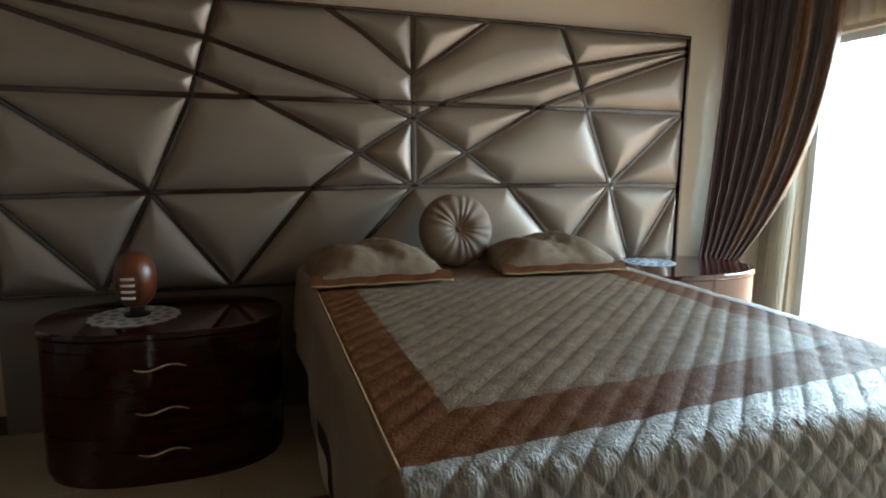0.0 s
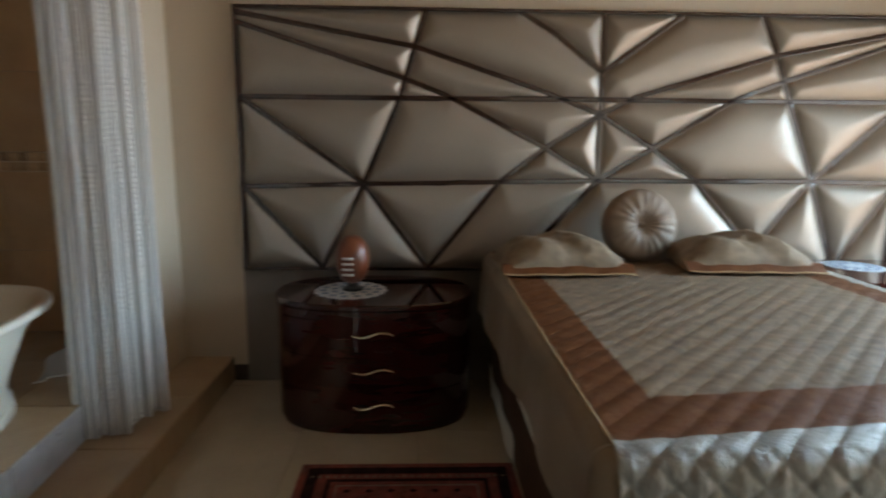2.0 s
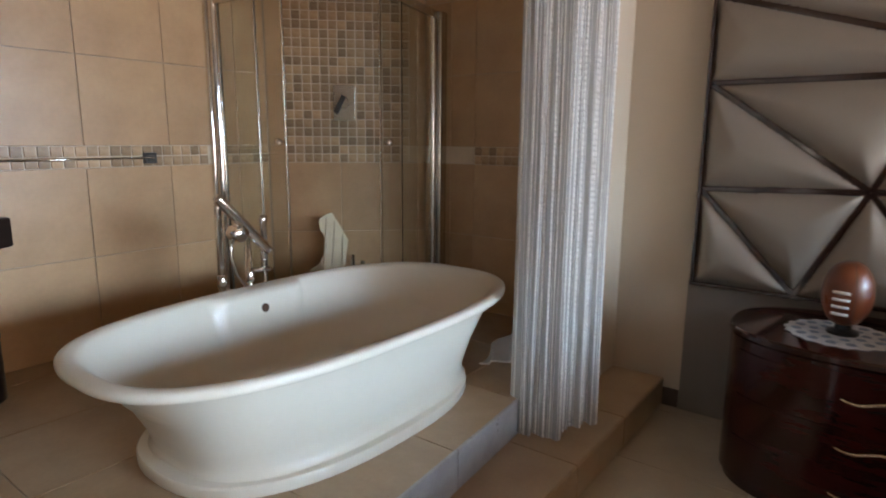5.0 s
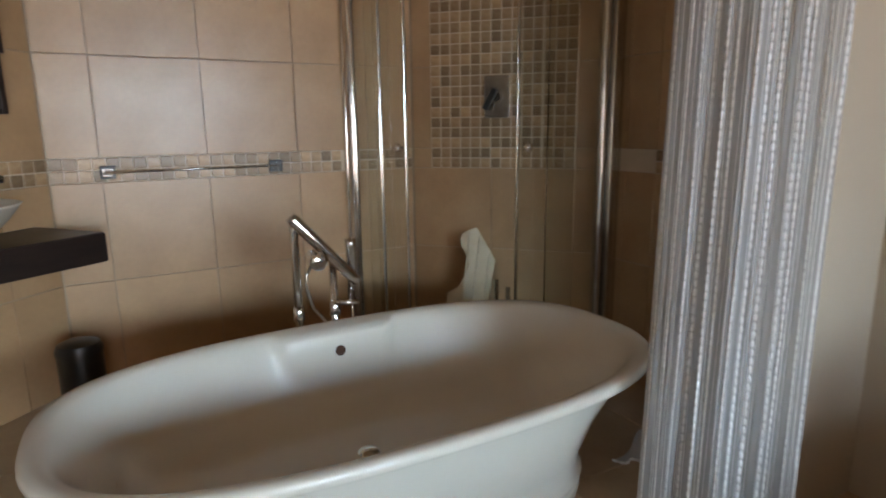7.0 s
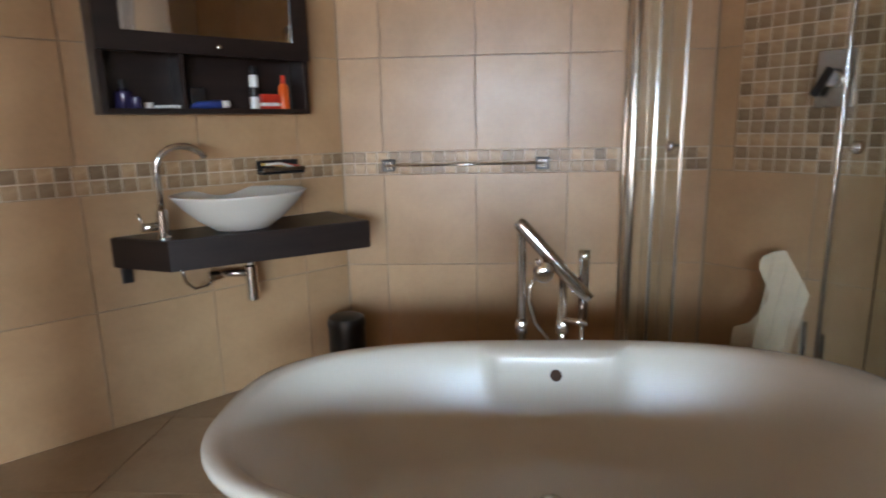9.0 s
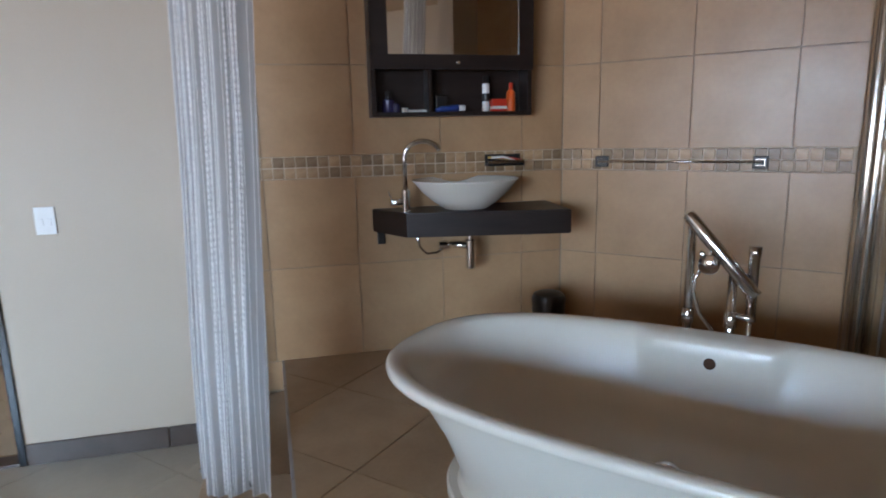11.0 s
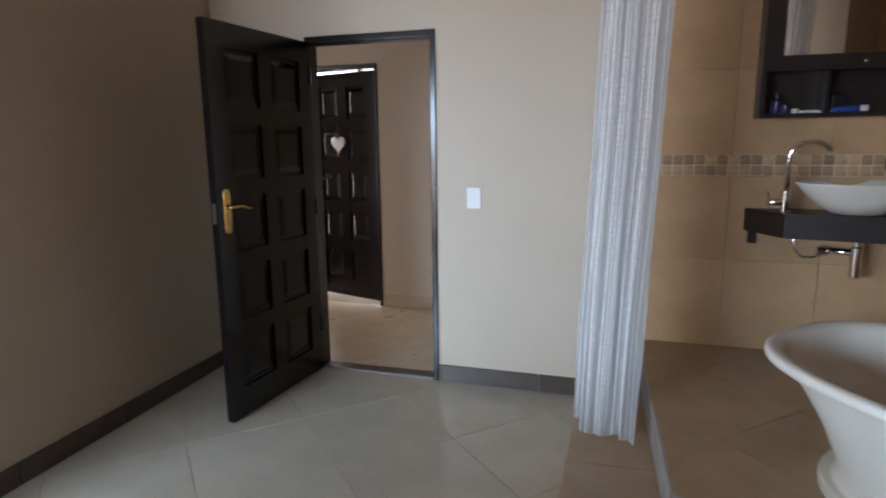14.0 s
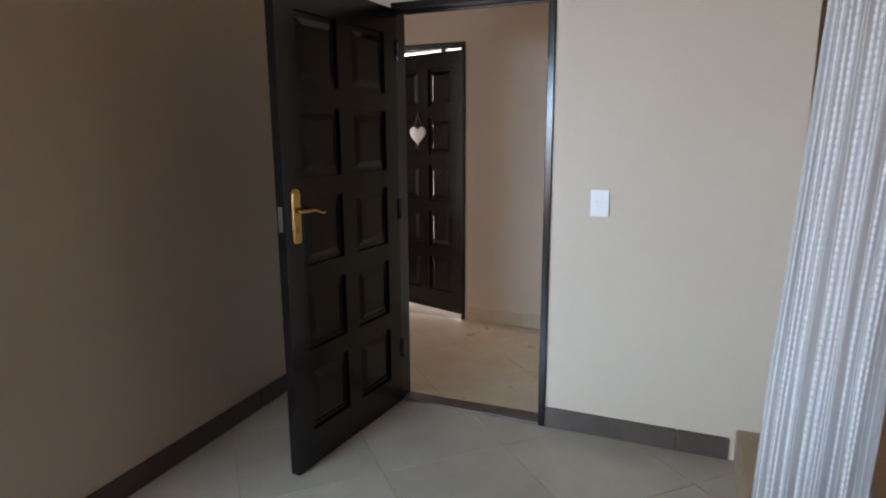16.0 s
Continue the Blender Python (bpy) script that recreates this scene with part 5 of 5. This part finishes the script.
string_curtain([(-1.27, 2.56), (-1.11, 2.64), (-1.01, 2.87)], [(-1.34, 2.69), (-1.17, 2.76), (-1.04, 2.92)], (-1.1, 2.7), "white voile curtain with beaded strings gathered beside the bathroom step", 3, 4, 0.020, 26, 0.10)
string_curtain([(-1.47, 0.34), (-1.42, 0.52), (-1.46, 0.70)], [(-1.47, 0.47), (-1.50, 0.57), (-1.61, 0.68)], (-1.5, 0.52), "white voile curtain with beaded strings gathered near the door wall", 8, 4, 0.018, 26, 0.09)
flap = thing("curtain_hem", (-1.55, 2.9, PLAT), "clear beaded curtain hem trailing on the raised floor", "curtain")
part("cloth", sheet(16, 12, lambda u, v: Vector((-1.60 + 0.10 * u + 0.02 * math.sin(u * 9 + v * 3), 2.80 + 0.12 * u + (0.10 + 0.05 * u) * v, PLAT + 0.004 + 0.17 * v ** 1.2 * (0.35 + 0.65 * u)))), M_VOILE, flap, smooth=True)
part("beaded_hem", tube(bmesh.new(), [(-1.60 + 0.10 * u + 0.02 * math.sin(u * 9), 2.80 + 0.12 * u, PLAT + 0.006) for u in np.linspace(0, 1, 25)], [0.006 if i % 2 else 0.003 for i in range(25)], 6), M_CORD, flap)
crail = thing("string_curtain_rail", (-1.2, 2.0, TOP - 0.01), "slim white curtain track fixed along the ceiling", "curtain rail")
for p0, p1 in (((-1.11, 3.12), (-1.11, 1.0)), ((-1.11, 1.0), (-1.95, 0.16))):
    part("track", tube(bmesh.new(), [(*p0, TOP - 0.012), (*p1, TOP - 0.012)], 0.011, 8), M_WHITE, crail)

# ---- small fixtures ----
sw = thing("light_switch", DOORM @ Vector((-0.20, 0.0, 1.125)), "white two-rocker light switch on the painted wall", "switch")
part("plate", boxed((-0.262, 0.0005, 1.066), (-0.180, 0.010, 1.186), DOORM, 0.004), M_WHITE, sw)
for s in (-0.237, -0.205):
    part("rocker", boxed((s - 0.010, 0.010, 1.105), (s + 0.010, 0.0145, 1.135), DOORM, 0.002), M_WHITE, sw)
heart = thing("hanging_heart", LEAF2 @ Vector((0.42, 0.03, 1.4)), "white heart ornament hanging on the dark hall door", "ornament")
hp = []
for i in range(40):
    q = 2 * math.pi * i / 40
    hp.append((0.0052 * 16 * math.sin(q) ** 3, 0.0052 * (13 * math.cos(q) - 5 * math.cos(2 * q) - 2 * math.cos(3 * q) - math.cos(4 * q))))
bm = bmesh.new()
loops = [[LEAF2 @ Vector((0.44 + x * k, d, 1.40 + z * k)) for x, z in hp] for k, d in ((0.94, 0.004), (1, 0.008), (1, 0.014), (0.9, 0.02))]
part("heart", rings(bm, loops), M_HEART, heart, smooth=True, auto=40)
part("cord", tube(bmesh.new(), [LEAF2 @ Vector(p) for p in ((0.40, 0.010, 1.455), (0.43, 0.008, 1.53), (0.44, 0.012, 1.575), (0.45, 0.008, 1.53), (0.48, 0.010, 1.455))], 0.0025, 6), M_BLACK, heart, "thin dark cord")

# ---- skirting ----


def skirting(name, m, s0, s1, joints, h=0.105, material=M_SKIRT):
    t = thing(name, m @ Vector((s0, 0, 0)), "dark brown tile skirting", "skirting", kind="structure")
    cuts = [s0, *joints, s1]
    for a, b in zip(cuts, cuts[1:]):
        part("skirting_tile", boxed((a + 0.0015, 0.0005, 0.0), (b - 0.0015, 0.011, h), m, 0.0025, 1), material, t)
    return t


skirting("baseboard_door_right", DOORM, -0.83, -0.002, [-0.61])
skirting("baseboard_door_left", DOORM, 0.812, 1.50, [])
skirting("baseboard_side", SIDE, 0.012, 2.0, [0.38, 0.98, 1.58])
NORTH = Matrix(((1, 0, 0, 0), (0, -1, 0, 3.60), (0, 0, 1, 0), (0, 0, 0, 1)))
skirting("baseboard_north", NORTH, -0.945, -0.842, [], 0.10)
skirting("baseboard_hall", HALL, -1.5, -0.032, [-1.0, -0.5], 0.105, M_HALL)

# ---- tiles: floors ----


def clipped(bm, planes):
    for co, no in planes:
        g = bm.verts[:] + bm.edges[:] + bm.faces[:]
        r = bmesh.ops.bisect_plane(bm, geom=g, plane_co=co, plane_no=no, clear_outer=True)
        es = [e for e in r["geom_cut"] if isinstance(e, bmesh.types.BMEdge)]
        if es:
            bmesh.ops.contextual_create(bm, geom=es)
    return bm


def edges_of(points):
    """Outward planes of a convex outline given anticlockwise or clockwise."""
    c = sum((Vector(p) for p in points), Vector((0, 0))) / len(points)
    out = []
    for i in range(len(points)):
        a, b = Vector(points[i]), Vector(points[(i + 1) % len(points)])
        n = Vector((b.y - a.y, a.x - b.x)).normalized()
        if n.dot(c - a) > 0:
            n = -n
        out.append(((a.x, a.y, 0), (n.x, n.y, 0)))
    return out


def lay(name, parent, outline, x0, y0, pitch, z0, z1, gap, material):
    """Square tiles on a grid through (x0, y0), cut to a convex outline; whole tiles share one mesh."""
    planes = edges_of(outline)
    whole = bar_mesh(name, pitch - gap, pitch - gap, z1 - z0, 0.0015, material)
    xs, ys = [p[0] for p in outline], [p[1] for p in outline]
    for i in range(math.floor((min(xs) - x0) / pitch), math.ceil((max(xs) - x0) / pitch)):
        for j in range(math.floor((min(ys) - y0) / pitch), math.ceil((max(ys) - y0) / pitch)):
            ax, ay = x0 + i * pitch, y0 + j * pitch
            corners = [Vector((ax + a * pitch, ay + b * pitch, 0)) for a in (0, 1) for b in (0, 1)]
            if any(all((c - Vector(co)).dot(Vector(no)) > -0.01 for c in corners) for co, no in planes):
                continue
            if all((c - Vector(co)).dot(Vector(no)) < 0 for c in corners for co, no in planes):
                piece(name, whole, Matrix.Translation((ax + pitch / 2, ay + pitch / 2, (z0 + z1) / 2)), parent)
            else:
                bm = clipped(boxed((ax + gap / 2, ay + gap / 2, z0), (ax + pitch - gap / 2, ay + pitch - gap / 2, z1)), planes)
                if len(bm.faces) > 3:
                    part(name, bm, material, parent)
                else:
                    bm.free()


lay("floor_tile", floor, [(1.365, -0.43), (3.75, -0.43), (3.75, 3.60), (1.365, 3.60)], 0.195, 0.0, 0.585, -0.004, 0.0, 0.003, M_PORCELAIN)
lay("floor_tile", floor, [(-1.93, 0.0), (-0.05, -1.88), (1.365, -0.465), (1.365, 3.60), (-1.0, 3.60)], 0.195, 0.0, 0.585, -0.004, 0.0, 0.003, M_PORCELAIN)
lay("hall_tile", floor, [(-3.4, -0.7), (-2.0, -0.04), (-0.08, -1.96), (0.6, -2.6), (-0.2, -3.9), (-1.0, -3.05)], -0.915, -1.30, 0.61, -0.004, 0.0, 0.003, M_HALL)
lay("floor_tile", platform, S2, -1.567, 1.02, 0.515, PLAT - 0.006, PLAT, 0.004, M_STONE)
TJ = [3.60, 3.01, 2.49, 1.97, 1.45]
for a, b in zip(TJ, TJ[1:]):
    part("step_tile", boxed((-1.345, b + 0.002, TREAD - 0.006), (-0.932, a - 0.002, TREAD), None, 0.0015, 1), M_STONE, tread)
part("step_tile", prism([(-0.928, 1.447), (-1.262, 1.447), (-1.30, 1.03), (-0.925, 0.868)], TREAD - 0.006, TREAD), M_STONE, tread)
dv = Vector((-R2, -R2))
p0, q0 = Vector((-0.925, 0.866)), Vector((-1.30, 1.03))
for k in range(3):
    pa, pb = p0 + dv * (0.33 * k + 0.002), p0 + dv * (0.33 * (k + 1) - 0.002)
    qa, qb = (q0 if k == 0 else q0 + dv * (0.33 * k - 0.137)), q0 + dv * (0.33 * (k + 1) - 0.137 - 0.004)
    if k == 2:
        pb, qb = p0 + dv * 1.385, q0 + dv * 1.362
    part("step_tile", prism([(p.x, p.y) for p in (pa, pb, qb, qa)], TREAD - 0.006, TREAD), M_STONE, tread)
# grey riser tiles of the upper step
def along_edge(a, b):
    d = Vector((b[0] - a[0], b[1] - a[1])).normalized()
    return Matrix(((d.x, -d.y, 0, a[0]), (d.y, d.x, 0, a[1]), (0, 0, 1, 0), (0, 0, 0, 1))), (Vector(b) - Vector(a)).length


for (ea, eb), joints in (((S2[0], S2[1]), [0.51, 1.025, 1.54, 2.055]), ((S2[1], S2[2]), [0.42, 0.935])):
    em, el = along_edge(ea, eb)
    cuts = [0.002] + joints + [el - 0.002]
    for a, b in zip(cuts, cuts[1:]):
        part("riser_tile", boxed((a + 0.0015, -0.004, TREAD), (b - 0.0015, 0.010, PLAT + 0.0005), em, 0.002, 1), M_RISER, platform)
# beige riser tiles of the lower step
for a, b in zip([3.60, 3.01, 2.49, 1.97, 1.45], [3.01, 2.49, 1.97, 1.45, 0.885]):
    part("riser_tile", boxed((-0.950, b + 0.0015, 0.0), (-0.927, a - 0.0015, TREAD - 0.006), None, 0.002, 1), M_STONE, tread)
RL = Matrix(((-R2, R2, 0, -0.926), (-R2, -R2, 0, 0.868), (0, 0, 1, 0), (0, 0, 0, 1)))
for a, b in ((0.004, 0.33), (0.33, 0.66), (0.66, 0.99), (0.99, 1.375)):
    part("riser_tile", boxed((a + 0.0015, -0.006, 0.0), (b - 0.0015, 0.006, TREAD - 0.006), RL, 0.002, 1), M_STONE, tread)

# ---- tiles: walls ----
BAND0, BAND1 = 1.252, 1.362
ROWS_Z = [PLAT, 0.80, BAND0, BAND1, 1.80, 2.245, TOP]
SHARED = {}


def tile_wall(parent, m, cuts, band=(), plain=()):
    """Large tiles between the cuts, with a two-row mosaic band at waist height."""
    for a, b in zip(cuts, cuts[1:]):
        for z0, z1 in zip(ROWS_Z, ROWS_Z[1:]):
            if z0 == BAND0:
                continue
            key = (round(b - a, 3), round(z1 - z0, 3))
            if key not in SHARED:
                SHARED[key] = bar_mesh("wall_tile", b - a - 0.004, 0.008, z1 - z0 - 0.004, 0.0015, M_WALLTILE)
            piece("wall_tile", SHARED[key], m @ Matrix.Translation(((a + b) / 2, 0.004, (z0 + z1) / 2)), parent)
    for s0, s1 in band:
        n = round((s1 - s0) / 0.055)
        for i in range(n):
            for k in range(2):
                w_ = (s1 - s0) / n
                piece("mosaic_tile", MOS, m @ Matrix.Translation((s0 + (i + 0.5) * w_, 0.004 + 0.0006 * ((i * 7 + k * 3) % 3), BAND0 + 0.0275 + 0.055 * k)) @ Matrix.Rotation(0.02 * math.sin(i * 5 + k), 4, "Y"), parent)
    for s0, s1 in plain:
        part("band_trim", boxed((s0, 0.0, BAND0), (s1, 0.008, BAND1), m, 0.001, 1), M_MOSGROUT, parent)
    a, b = cuts[0], cuts[-1]
    part("band_grout", boxed((a, 0.0, BAND0), (b, 0.0028, BAND1), m), M_MOSGROUT, parent)


MOS = bar_mesh("mosaic_tile", 0.0495, 0.008, 0.0495, 0.002, M_MOSAIC)
WEST = Matrix(((0, 1, 0, -3.30), (1, 0, 0, 0), (0, 0, 1, 0), (0, 0, 0, 1)))
tile_wall(wall_tub, WEST, [1.125, 1.325, 1.775, 2.215, 2.66, 2.872], [(1.125, 2.45), (2.56, 2.87)])
tile_wall(wall_vanity, VAN, [0.006, 0.24, 0.69, 1.14, 1.59, 1.76], [(0.006, 1.76)])
part("wall_tile", boxed((1.50, 0.0, TREAD + 0.002), (1.76, 0.008, PLAT - 0.002), VAN, 0.0015, 1), M_WALLTILE, wall_vanity)
tile_wall(wall_bath_north, NORTH, [-2.575, -2.365, -2.18, -1.73, -1.372], [(-2.18, -1.38)], [(-2.365, -2.18)])
# mosaic field on the shower wall
for a, b in ((0.008, 0.46), (0.46, 1.012)):
    for z0, z1 in zip(ROWS_Z[:3], ROWS_Z[1:3]):
        part("wall_tile", boxed((a + 0.002, 0.0, z0 + 0.002), (b - 0.002, 0.008, z1 - 0.002), SHOW, 0.0015, 1), M_WALLTILE, wall_shower)
for a, b in ((0.008, 0.115), (0.905, 1.012)):
    for z0, z1 in zip(ROWS_Z[2:], ROWS_Z[3:]):
        part("wall_tile", boxed((a + 0.002, 0.0, z0 + 0.002), (b - 0.002, 0.008, z1 - 0.002), SHOW, 0.0015, 1), M_WALLTILE, wall_shower)
part("mosaic_grout", boxed((0.115, 0.0, BAND0), (0.905, 0.003, TOP), SHOW), M_MOSGROUT, wall_shower)
rest = bmesh.new()
NC, PW = 14, 0.79 / 14
for r in range(27):
    for c in range(NC):
        m = SHOW @ Matrix.Translation((0.115 + (c + 0.5) * PW, 0.004 + 0.0006 * ((c * 7 + r * 5) % 3), BAND0 + (r + 0.5) * 0.0553))
        if r < 21:
            piece("mosaic_tile", MOS, m @ Matrix.Rotation(0.025 * math.sin(c * 5 + r * 3), 4, "Y"), wall_shower)
        else:
            box(rest, (-0.0247, -0.004, -0.0247), (0.0247, 0.004, 0.0247), m)
tagged(part("mosaic_tiles", rest, M_MOSAIC, wall_shower), kind="stuff")
